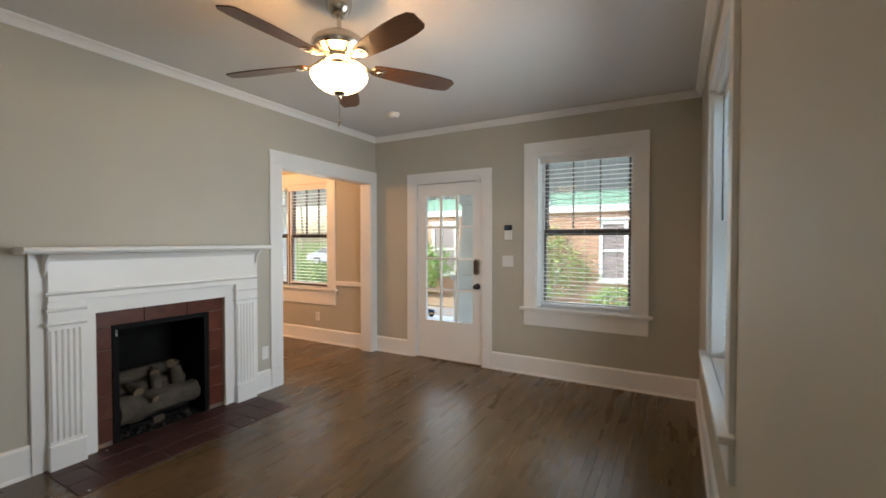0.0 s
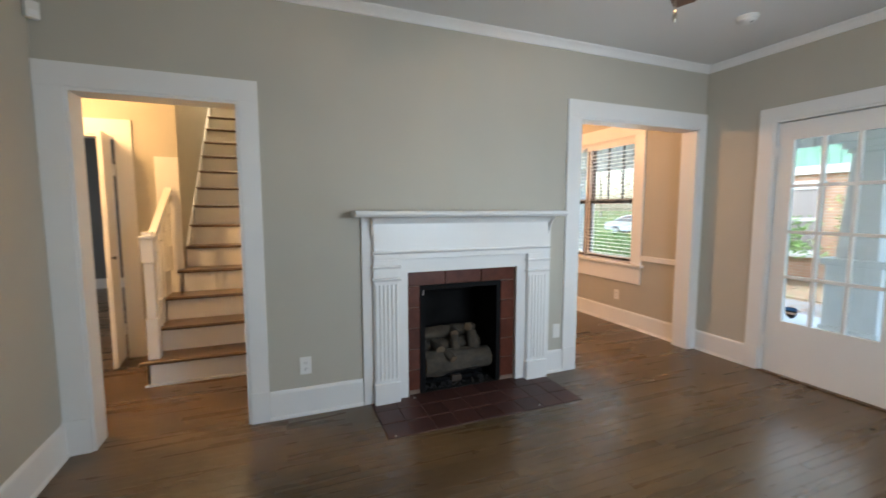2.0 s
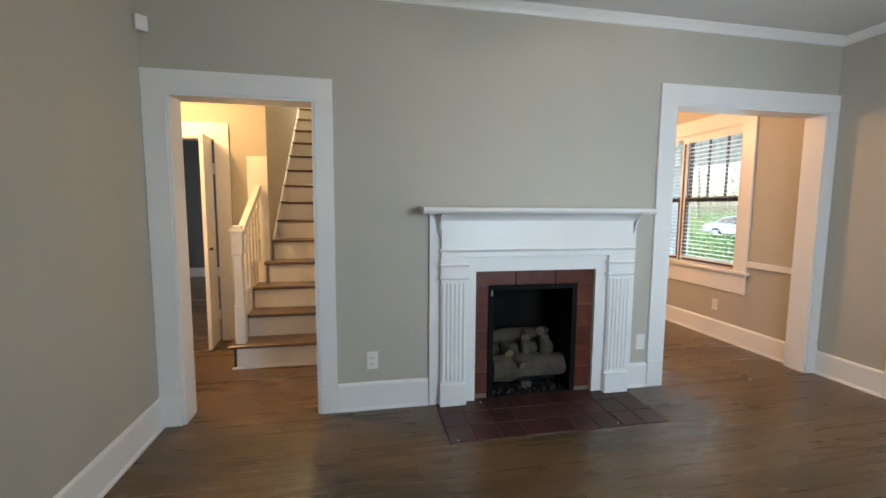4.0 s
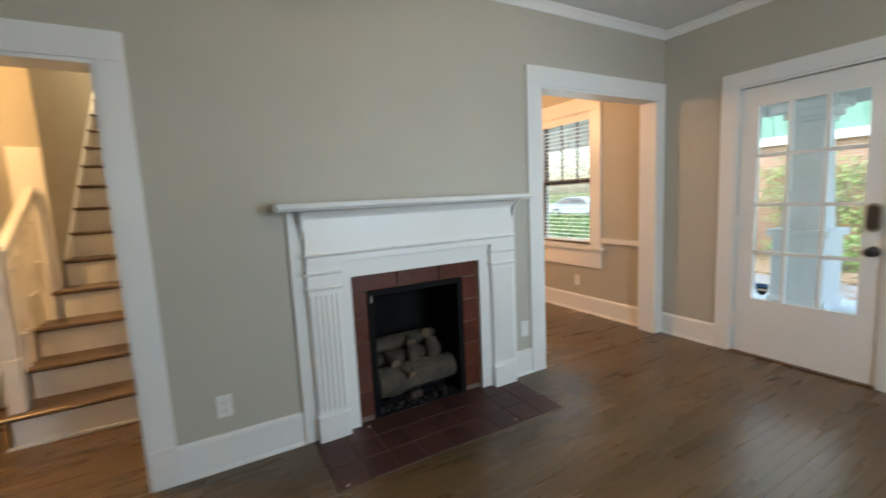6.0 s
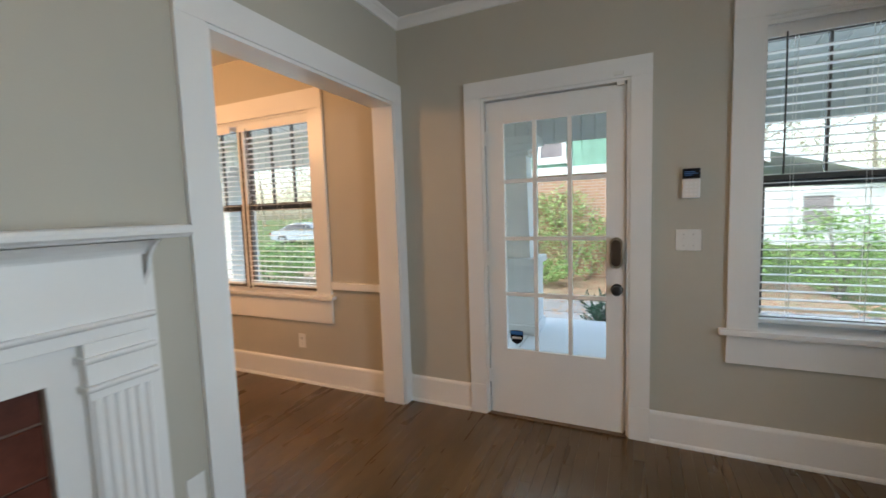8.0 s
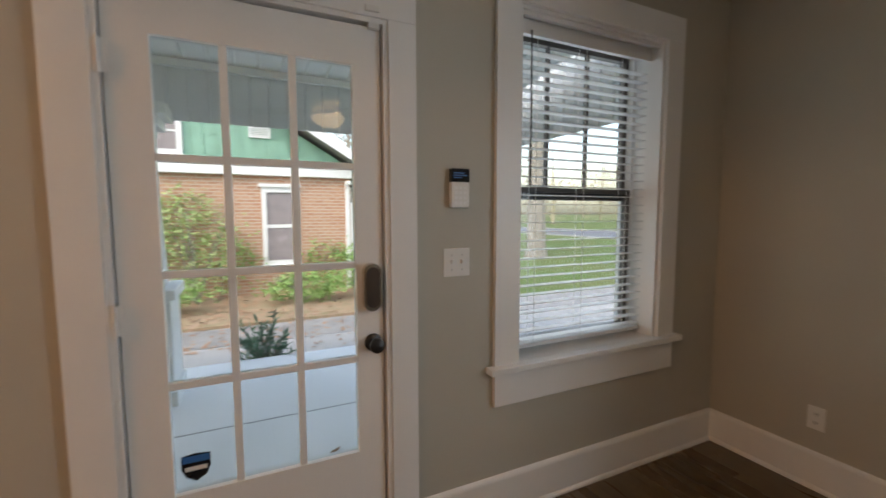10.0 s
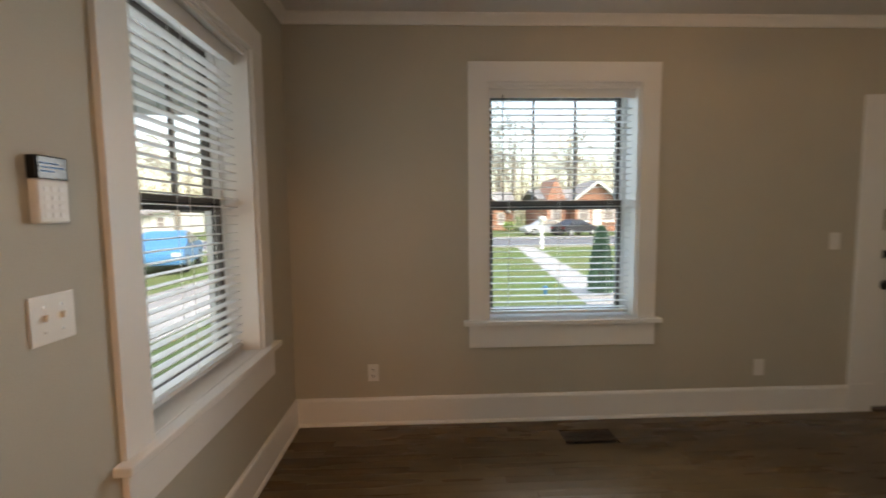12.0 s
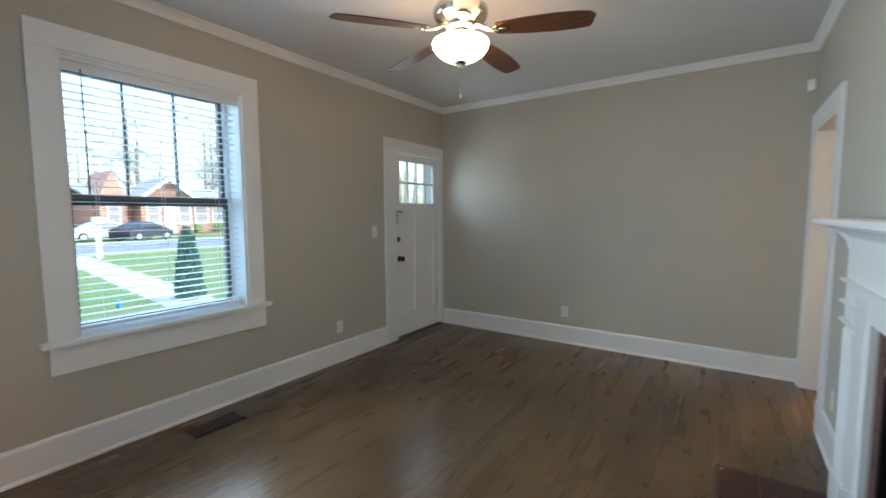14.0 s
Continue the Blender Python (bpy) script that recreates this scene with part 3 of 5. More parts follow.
blind(pose(XE, 2.912, 0, 0, 0, EAST), 0.974, 0.722, 2.2335, 0.085, "open white slatted blind hanging in the street window")
for u in (-5.78, -4.92):
    blind(pose(u, 4.19, 0, 0, 0, NORTH), 0.76, 0.78, 2.1535, 0.05, "open white slatted blind hanging in the dining room window")


# ---- doors ----
def knob(parent, u, z, w, out=-1):
    bm = bmesh.new()
    lathe(bm, [(0.033, 0), (0.034, 0.006), (0.030, 0.010), (0.012, 0.014), (0.011, 0.032), (0.024, 0.040), (0.029, 0.052), (0.027, 0.064), (0.016, 0.071), (0.0, 0.072)], 24, (0, 0, 0), "y")
    bmesh.ops.transform(bm, matrix=Matrix.Translation((u, w, z)) @ Matrix.Diagonal((1, out, 1, 1)), verts=bm.verts)
    return part("knob", bm, BLACKM, parent, "round black door knob", smooth=True)


def hinge(parent, u, z, w):
    bm = boxes((u - 0.022, u + 0.022, w - 0.002, w + 0.001, z - 0.045, z + 0.045))
    lathe(bm, [(0.006, -0.05), (0.006, 0.05)], 10, (u, w - 0.006, z))
    return part("hinge", bm, TRIM, parent, "painted butt hinge")


# glazed side door: twelve lites
gd = thing("door_1", pose(-2.752, YN, 0, 0, 0, NORTH), "closed white glazed door with twelve panes and a keypad lock", "door", kind="structure")
casing(gd, -0.007, 0.861, 2.062, 0.111, 0.108, 0.105, depth=0.10)
gx, gz = [0.130, 0.323, 0.531, 0.735], [0.452, 0.815, 1.175, 1.537, 1.897]
bm = boxes((0.017, gx[0], 0.008, 0.048, 0.012, 2.035), (gx[3], 0.836, 0.008, 0.048, 0.012, 2.035), (gx[0], gx[3], 0.008, 0.048, 0.012, gz[0]), (gx[0], gx[3], 0.008, 0.048, gz[4], 2.035))
leaf1 = part("door_leaf", bm, TRIM, gd)
for u in gx[1:3]:
    part("muntin", boxes((u - 0.012, u + 0.012, 0.012, 0.044, gz[0], gz[4]), bevel=0.003), TRIM, leaf1)
for z in gz[1:4]:
    part("muntin", boxes((gx[0], gx[3], 0.0125, 0.0435, z - 0.012, z + 0.012), bevel=0.003), TRIM, leaf1)
for u0, u1 in zip(gx, gx[1:]):
    for z0, z1 in zip(gz, gz[1:]):
        pane(leaf1, u0, u1, 0.028, z0, z1)
knob(leaf1, 0.794, 0.877, 0.008)
bm = bmesh.new()
prism(bm, [(0.789 + 0.034 * math.cos(a) , 1.092 + (0.056 if math.sin(a) > 0 else -0.056) + 0.034 * math.sin(a)) for a in [2 * math.pi * (i + 0.5) / 24 for i in range(24)]], -0.026, 0.008, "y")
bmesh.ops.bevel(bm, geom=[e for e in bm.edges if all(v.co.y < -0.02 for v in e.verts)], offset=0.006, segments=2, affect="EDGES")
lock = part("keypad_lock", bm, NICKEL, leaf1, "oval nickel keypad deadbolt", smooth=True)
bm = bmesh.new()
prism(bm, [(0.789 + 0.026 * math.cos(a), 1.092 + (0.05 if math.sin(a) > 0 else -0.05) + 0.026 * math.sin(a)) for a in [2 * math.pi * (i + 0.5) / 24 for i in range(24)]], -0.0285, -0.0262, "y")
part("lock_cover", bm, VENT, lock, "dark bronze face of the lock")
part("strike_plate", boxes((0.852, 0.858, -0.004, 0.03, 0.84, 0.915)), BLACKM, gd, "dark latch plate")
for z in (0.27, 1.05, 1.81):
    hinge(gd, 0.012, z, -0.013)
part("alarm_contact", boxes((0.79, 0.83, -0.012, 0.006, 2.025, 2.045), (0.775, 0.825, -0.034, -0.021, 2.075, 2.095), bevel=0.002), PLATE, gd, "small white alarm contact")
part("threshold", boxes((0.0, 0.854, -0.03, 0.10, 0.0015, 0.011), bevel=0.003), TREAD, gd, "brown wooden threshold")
bm = bmesh.new()
prism(bm, [(0.150, 0.572), (0.192, 0.578), (0.234, 0.572), (0.234, 0.528), (0.222, 0.500), (0.192, 0.482), (0.162, 0.500), (0.150, 0.528)], 0.0235, 0.0255, "y")
stk = tagged(new("security_sticker", mesh("security_sticker", bm, SCREEN)), "small dark shield-shaped sticker on the door glass", "sticker")
stk.matrix_world = pose(-2.752, YN, 0)
part("sticker_band", boxes((0.153, 0.231, 0.0225, 0.0233, 0.548, 0.570)), BLUE, stk, "blue upper band")
part("sticker_print", boxes((0.160, 0.224, 0.0225, 0.0233, 0.520, 0.534)), PLATE, stk, "pale bar of unreadable print")

part("door_stop", boxes((0.0115, 0.026, 0.0495, 0.062, 0.012, 2.043), (0.828, 0.8425, 0.0495, 0.062, 0.012, 2.043), (0.0265, 0.8275, 0.0495, 0.062, 2.028, 2.043)), TRIM, gd)

# front door: small lites over two tall panels
fd = thing("door_2", pose(XE, 0.225, 0, 0, 0, EAST), "closed white front door with eight small panes over two tall panels", "door", kind="structure")
casing(fd, -0.007, 0.837, 2.062, 0.166, 0.055, 0.11, depth=0.10)
fx, fz = [0.085, 0.242, 0.400, 0.558, 0.715], [1.50, 1.725, 1.955]
bm = boxes((0.017, fx[0], 0.008, 0.048, 0.02, 2.035), (fx[4], 0.812, 0.008, 0.048, 0.02, 2.035), (fx[0], fx[4], 0.008, 0.048, fz[2], 2.035), (fx[0], fx[4], 0.008, 0.048, 1.38, fz[0]),
           (fx[0], fx[4], 0.008, 0.048, 0.02, 0.26), (0.345, 0.455, 0.008, 0.048, 0.26, 1.38))
leaf2 = part("door_leaf", bm, TRIM, fd)
for a, b in ((fx[0], 0.345), (0.455, fx[4])):
    part("door_panel", boxes((a, b, 0.026, 0.038, 0.26, 1.38), bevel=0.0), TRIM, leaf2)
for u in fx[1:4]:
    part("muntin", boxes((u - 0.010, u + 0.010, 0.014, 0.042, fz[0], fz[2]), bevel=0.003), TRIM, leaf2)
part("muntin", boxes((fx[0], fx[4], 0.0145, 0.0415, fz[1] - 0.012, fz[1] + 0.012), bevel=0.003), TRIM, leaf2)
for u0, u1 in zip(fx, fx[1:]):
    for z0, z1 in zip(fz, fz[1:]):
        pane(leaf2, u0, u1, 0.028, z0, z1)
knob(leaf2, 0.062, 0.889, 0.008)
bm = bmesh.new()
lathe(bm, [(0.030, 0), (0.030, -0.012), (0.022, -0.02), (0.0, -0.021)], 20, (0.035, 0.008, 1.103), "y")
box(bm, 0.031, 0.039, -0.03, -0.012, 1.085, 1.121)
part("deadbolt", bm, BLACKM, leaf2, "black thumb-turn deadbolt", smooth=True)
part("door_guard", boxes((0.0, 0.012, -0.022, -0.004, 1.27, 1.41), (0.0, 0.05, -0.03, -0.018, 1.40, 1.415), (0.075, 0.125, -0.006, 0.008, 1.395, 1.412)), NICKEL, fd, "brass-toned swing door guard")
for z in (0.30, 1.75):
    hinge(fd, 0.832, z, -0.004)
part("threshold", boxes((0.0, 0.83, -0.04, 0.10, 0.0015, 0.018), bevel=0.003), VENT, fd, "worn metal threshold")

# narrow hall door standing open at a right angle
hd = thing("door_3", pose(-5.08, -0.885, 0, 0, 0, 6), "narrow white hall door standing open", "door", kind="structure")
hl = part("door_leaf", boxes((0.012, 0.345, -0.014, 0.020, 0.015, 1.985), bevel=0.002), TRIM, hd)
for z in (0.27, 1.70):
    part("hinge", boxes((0.000, 0.030, 0.0205, 0.034, z - 0.05, z + 0.05), bevel=0.002), TRIM, hl, "painted butt hinge")
bm = bmesh.new()
lathe(bm, [(0.006, 0), (0.006, 0.012), (0.016, 0.02), (0.014, 0.03), (0.0, 0.032)], 16, (0.30, 0.02, 0.95), "y")
part("knob", bm, BLACKM, hl, "small dark door knob", smooth=True)


# ---- fireplace ----
FY = 1.739          # its middle along the wall
mantel = thing("fireplace_mantel", pose(XW, FY, 0, 0, 0, WEST), "white painted wooden mantel with fluted pilasters and a moulded shelf", "fireplace mantel")
OP = 0.444          # half of the tiled opening
for r in ((-0.762, -OP, -0.024, -0.0005, 0, 1.303), (OP, 0.752, -0.024, -0.0005, 0, 1.303), (-OP, OP, -0.024, -0.0005, 0.912, 1.303)):
    part("back_panel", boxes(r), TRIM, mantel)
part("frieze", boxes((-0.69, 0.70, -0.062, -0.0245, 1.013, 1.303), bevel=0.0025), TRIM, mantel)
bm = bmesh.new()
prism(bm, [(-0.0625, 1.050), (-0.072, 1.053), (-0.082, 1.060), (-0.084, 1.066), (-0.082, 1.071), (-0.0625, 1.072)], -0.706, 0.716, "x")
part("frieze_moulding", bm, TRIM, mantel)
for s in (-1, 1):
    u0, u1 = (-0.69, -0.52) if s < 0 else (0.525, 0.70)
    pil = part("pilaster", boxes((u0, u1, -0.056, -0.0245, 0.145, 0.870)), TRIM, mantel)
    n = 6
    for k in range(n):
        c = u0 + (u1 - u0) * (k + 0.5) / n
        bm = bmesh.new()
        prism(bm, [(c - 0.0095, -0.0565), (c - 0.007, -0.0625), (c, -0.065), (c + 0.007, -0.0625), (c + 0.0095, -0.0565)], 0.175, 0.842, "z")
        part("flute", bm, TRIM, pil)
    part("plinth", boxes((u0 - 0.006, u1 + 0.006, -0.074, -0.0246, 0.0, 0.15), bevel=0.004), TRIM, mantel)
    cap = part("capital", boxes((u0 - 0.003, u1 + 0.003, -0.0615, -0.0246, 0.888, 1.0125), bevel=0.002), TRIM, mantel)
    for z, d, h in ((0.868, 0.079, 0.0195), (0.953, 0.082, 0.020)):
        bm = bmesh.new()
        prism(bm, [(-0.0248, z), (-d + 0.010, z), (-d + 0.002, z + h * 0.35), (-d, z + h * 0.65), (-d + 0.003, z + h), (-0.0248, z + h)], u0 - 0.013, u1 + 0.013, "x")
        part("capital_moulding", bm, TRIM, cap)
bm = bmesh.new()
prism(bm, [(-0.0625, 1.255), (-0.066, 1.262), (-0.078, 1.274), (-0.105, 1.290), (-0.135, 1.300), (-0.0625, 1.3030)], -0.70, 0.71, "x")
part("cove", bm, TRIM, mantel)
for s in (-0.702, 0.7115):
    bm = bmesh.new()
    prism(bm, [(-0.025, 1.15), (-0.062, 1.20), (-0.075, 1.245), (-0.105, 1.282), (-0.135, 1.300), (-0.025, 1.3030)], s, s + 0.012, "x")
    part("bracket", bm, TRIM, mantel)
bm = bmesh.new()
prism(bm, [(-0.0005, 1.3035), (-0.15, 1.3035), (-0.158, 1.306), (-0.163, 1.312), (-0.172, 1.314), (-0.180, 1.319), (-0.182, 1.331), (-0.177, 1.341), (-0.168, 1.345), (-0.0005, 1.345)], -0.824, 0.80, "x")
part("shelf", bm, TRIM, mantel)

surround = thing("fireplace_surround", pose(XW, FY, 0, 0, 0, WEST), "oxblood glazed tile surround of the fireplace", "fireplace surround")
part("backing", boxes((-OP, -0.344, 0.016, 0.10, 0, 0.912), (0.321, OP, 0.016, 0.10, 0, 0.912), (-0.344, 0.321, 0.016, 0.10, 0.807, 0.912)), GROUT, surround, "pale grout bed")


def tile_data(w, h, d, material, flat=False):
    """One tile with softly rounded edges; upright with its face to local -y, or lying with its face up."""
    bm = bmesh.new()
    e = 0.003
    if flat:
        lo = [bm.verts.new(c) for c in ((0, 0, 0), (w, 0, 0), (w, h, 0), (0, h, 0))]
        hi = [bm.verts.new(c) for c in ((0, 0, d - e), (w, 0, d - e), (w, h, d - e), (0, h, d - e))]
        tp = [bm.verts.new(c) for c in ((e, e, d), (w - e, e, d), (w - e, h - e, d), (e, h - e, d))]
    else:
        lo = [bm.verts.new(c) for c in ((0, 0, 0), (w, 0, 0), (w, 0, h), (0, 0, h))]
        hi = [bm.verts.new(c) for c in ((0, -d + e, 0), (w, -d + e, 0), (w, -d + e, h), (0, -d + e, h))]
        tp = [bm.verts.new(c) for c in ((e, -d, e), (w - e, -d, e), (w - e, -d, h - e), (e, -d, h - e))]
    for a, b in ((lo, hi), (hi, tp)):
        for i in range(4):
            bm.faces.new((a[i], a[(i + 1) % 4], b[(i + 1) % 4], b[i]))
    bm.faces.new(tp)
    return mesh("tile", bm, material)


side_l, side_r, lint = tile_data(0.097, 0.150, 0.010, TILE), tile_data(0.120, 0.150, 0.010, TILE), tile_data(0.2925, 0.102, 0.010, TILE)
for k in range(5):
    piece("tile", side_l, surround, (-OP + 0.001, 0.017, 0.652 - 0.1545 * k))
    piece("tile", side_r, surround, (0.323, 0.017, 0.652 - 0.1545 * k))
for k in range(3):
    piece("tile", lint, surround, (-OP + 0.002 + k * 0.296, 0.017, 0.809))

fbx = thing("firebox", pose(XW, FY, 0, 0, 0, WEST), "black sooty firebox with an iron frame", "firebox")
for nm, r in (("side_lining", (-0.35, -0.335, 0.10, 0.50, 0.0, 0.83)), ("side_lining", (0.312, 0.327, 0.10, 0.50, 0.0, 0.83)), ("back_lining", (-0.335, 0.312, 0.485, 0.50, 0.0, 0.83)),
              ("top_lining", (-0.335, 0.312, 0.10, 0.485, 0.815, 0.83)), ("firebox_floor", (-0.344, 0.321, 0.0165, 0.484, -0.0125, 0.003))):
    part(nm, boxes(r), SOOT, fbx, "sooty black masonry")
part("frame", boxes((-0.344, -0.305, 0.004, 0.10, 0.004, 0.807), (0.283, 0.321, 0.004, 0.10, 0.004, 0.807), (-0.305, 0.283, 0.004, 0.10, 0.772, 0.807), bevel=0.002), IRON, fbx, "black iron frame")
part("label", boxes((-0.322, -0.318, 0.002, 0.0035, 0.735, 0.775)), PLATE, fbx, "small pale label")

logs = thing("gas_log_set", pose(XW, FY, 0.006, 0, 0, WEST), "grey-brown ceramic gas logs resting on a black grate", "gas logs")
part("grate", boxes((-0.22, -0.205, 0.10, 0.40, 0.07, 0.085), (0.02, 0.035, 0.10, 0.40, 0.07, 0.085), (0.17, 0.185, 0.10, 0.40, 0.07, 0.085), (-0.25, 0.22, 0.12, 0.135, 0.055, 0.07), (-0.25, 0.22, 0.36, 0.375, 0.055, 0.07),
                    (-0.2, -0.185, 0.12, 0.135, 0.0, 0.055), (0.155, 0.17, 0.12, 0.135, 0.0, 0.055), (-0.2, -0.185, 0.36, 0.375, 0.0, 0.055), (0.155, 0.17, 0.36, 0.375, 0.0, 0.055)), IRON, logs)
part("burner_pan", boxes((-0.25, 0.23, 0.14, 0.40, 0.004, 0.03), bevel=0.004), IRON, logs)
part("valve", boxes((-0.05, 0.03, 0.10, 0.15, 0.002, 0.05), bevel=0.004), VENT, logs, "grey gas valve box")


def log(name, a, b, r0, r1, seed, stub=False):
    """A rough branch piece from a to b with knobbly bark."""
    bm = bmesh.new()
    rng = random.Random(seed)
    a, b = Vector(a), Vector(b)
    d = (b - a).normalized()
    s = d.cross(Vector((0.2, 0.3, 1))).normalized()
    t = d.cross(s)
    n, m = 18, 12
    rows = []
    for i in range(m + 1):
        p = a.lerp(b, i / m)
        r = r0 + (r1 - r0) * i / m
        row = []
        for k in range(n):
            q = 2 * math.pi * k / n
            w = r * (1 + 0.17 * noise.noise(Vector((math.cos(q) * 1.6 + seed, math.sin(q) * 1.6, i * 0.42))) + 0.05 * rng.uniform(-1, 1))
            row.append(bm.verts.new(p + w * (math.cos(q) * s + math.sin(q) * t)))
        rows.append(row)
    for p, q in zip(rows, rows[1:]):
        for k in range(n):
            bm.faces.new((p[k], p[(k + 1) % n], q[(k + 1) % n], q[k]))
    body = part(name, bm, LOG, logs, smooth=True)
    for p, sgn in ((a, -1), (b, 1)):
        bm = bmesh.new()
        c = bm.verts.new(p + sgn * d * 0.004)
        r = (r0 if sgn < 0 else r1) * 0.93
        vs = [bm.verts.new(p + sgn * d * 0.001 + r * (math.cos(2 * math.pi * k / n) * s + math.sin(2 * math.pi * k / n) * t)) for k in range(n)]
        for k in range(n):
            bm.faces.new((c, vs[k], vs[(k + 1) % n]))
        part("cut_end", bm, LOGEND, body, "pale sawn end")


log("log", (-0.285, 0.125, 0.165), (0.275, 0.140, 0.160), 0.100, 0.085, 3)
log("log", (-0.29, 0.25, 0.245), (0.245, 0.26, 0.25), 0.062, 0.056, 8)
log("log", (-0.285, 0.30, 0.345), (0.215, 0.31, 0.352), 0.056, 0.050, 14)
log("branch", (-0.150, 0.09, 0.272), (-0.16, 0.22, 0.30), 0.038, 0.035, 21)
log("branch", (-0.005, 0.140, 0.225), (0.005, 0.190, 0.345), 0.033, 0.036, 25)
log("branch", (0.012, 0.20, 0.352), (0.03, 0.275, 0.372), 0.034, 0.030, 27)
log("branch", (0.150, 0.140, 0.235), (0.158, 0.195, 0.365), 0.043, 0.040, 29)
log("branch", (0.15, 0.24, 0.385), (0.235, 0.33, 0.36), 0.036, 0.028, 31)
log("branch", (-0.075, 0.015, 0.215), (-0.10, 0.09, 0.245), 0.030, 0.034, 33)
rng = random.Random(5)
bm = bmesh.new()
for _ in range(200):
    x, y, q = rng.uniform(-0.29, 0.27), rng.uniform(0.03, 0.44), rng.uniform(0.006, 0.016)
    bmesh.ops.create_icosphere(bm, subdivisions=1, radius=q, matrix=pose(x, y, 0.003 + q * 0.5, rng.uniform(0, 360), rng.uniform(0, 360)) @ Matrix.Diagonal((1, rng.uniform(0.6, 1), 0.7, 1)))
ash = tagged(new("lava_rock", mesh("lava_rock", bm, ASH)), "grey ash and lava rock strewn on the firebox floor", "ash", kind="stuff")
ash.matrix_world = pose(XW, FY, 0, 0, 0, WEST)

hearth = thing("hearth", pose(-3.37, 1.022, -0.013), "dark red-brown tiled hearth laid flush with the floor", "hearth")
part("bed", boxes((0.0, 0.522, 0.0, 1.42, 0.0, 0.0105), (0.0, 0.03, 0.0, 1.42, 0.0, 0.0105), (-0.16, -0.0, 0.38, 1.04, 0, 0.0105)), GROUT, hearth, "dark grout bed")
ht = tile_data(0.168, 0.1545, 0.005, HTILE, True)
for i in range(3):
    for j in range(9):
        piece("tile", ht, hearth, (0.004 + i * 0.173, 0.0025 + j * 0.1575, 0.0107 + 0.0006 * ((i * 7 + j * 3) % 4)))
for k, (x, y) in enumerate(((-2.862, 1.07), (-2.88, 2.10), (-3.30, 1.33))):
    bm = bmesh.new()
    box(bm, -0.006, 0.006, -0.004, 0.004, 0, 0.005, bevel=0.002)
    c = tagged(new("plaster_crumb", mesh("plaster_crumb", bm, PLATE)), "tiny white plaster crumb lying on the hearth tiles", "debris", "crumbs on the hearth")
    c.location = (x, y, 0.0055)


# ---- stair ----
stair = thing("staircase", pose(-4.22, 0.60, 0), "steep straight stair with brown wooden treads and white risers", "staircase")
RISE, RUN = 0.2, 0.2365
for k in range(18):
    x = -RUN * k
    left = -1.125 if k == 0 else (-1.085 if k < 3 else -0.962)
    if k == 3:
        left = -1.0
    z = RISE * (k + 1)
    bm = bmesh.new()
    d = -RUN - 0.03
    prism(bm, [(x, z - 0.016), (x - 0.006, z - 0.026), (x - 0.03, z - 0.027), (x + d, z - 0.027), (x + d, z), (x - 0.01, z), (x - 0.002, z - 0.006)], left - (0.02 if k < 3 else 0), -0.003, "y")
    part("tread", bm, TREAD, stair, "brown stained wooden tread")
    part("riser", boxes((x - 0.05, x - 0.03, left + 0.02 if k < 3 else left, -0.004, RISE * k, z - 0.028)), TRIM, stair)
    if k < 4:
        part("stringer", boxes((x - RUN - 0.03, x - 0.03, left + 0.021, left + 0.04, 0, z - 0.028)), TRIM, stair, "white closed stringer")
bm = bmesh.new()
prism(bm, [(-0.985, 0.70), (-0.985, 1.02), (-4.6, 1.02 + 3.615 * RISE / RUN), (-4.6, 0.70 + 3.615 * RISE / RUN)], -0.966, -0.948, "y")
part("skirt_board", bm, TRIM, stair, "white slanted skirt board")
part("cove", boxes((-0.03, -0.016, -1.12, -0.004, 0, 0.016)), TRIM, stair)
part("corner_board", boxes((-0.86, -0.842, -1.155, -0.968, 0.0, 1.83), bevel=0.003), TRIM, stair, "tall white board at the wall corner")
newel = part("newel_post", boxes((-0.135, -0.055, -1.10, -1.02, 0.2005, 0.52), (-0.127, -0.063, -1.092, -1.028, 0.52, 0.95), (-0.137, -0.053, -1.102, -1.018, 0.95, 1.13), (-0.147, -0.043, -1.112, -1.008, 1.13, 1.155), (-0.13, -0.06, -1.095, -1.025, 1.155, 1.185), bevel=0.006), TRIM, stair, "square white newel post")
bm = bmesh.new()
prism(bm, [(-0.11, 1.05), (-0.11, 1.11), (-0.845, 1.555), (-0.845, 1.495)], -1.087, -1.033, "y")
part("handrail", bm, TRIM, stair, "white painted handrail")
for k in range(6):
    x = -0.20 - 0.115 * k
    zt = 1.05 + (0.445 / 0.735) * (-x - 0.11)
    z0 = RISE * (1 + int((-x + 0.0) / RUN))
    bm = bmesh.new()
    zz = zt - z0
    lathe(bm, [(0.019, 0), (0.019, 0.20), (0.022, 0.205), (0.022, 0.222), (0.013, 0.23), (0.018, 0.36), (0.013, zz - 0.16), (0.021, zz - 0.15), (0.021, zz - 0.135), (0.018, zz - 0.13), (0.018, zz + 0.01)], 10, (x, -1.06, z0))
    part("baluster", bm, TRIM, stair, "turned white baluster", smooth=True)


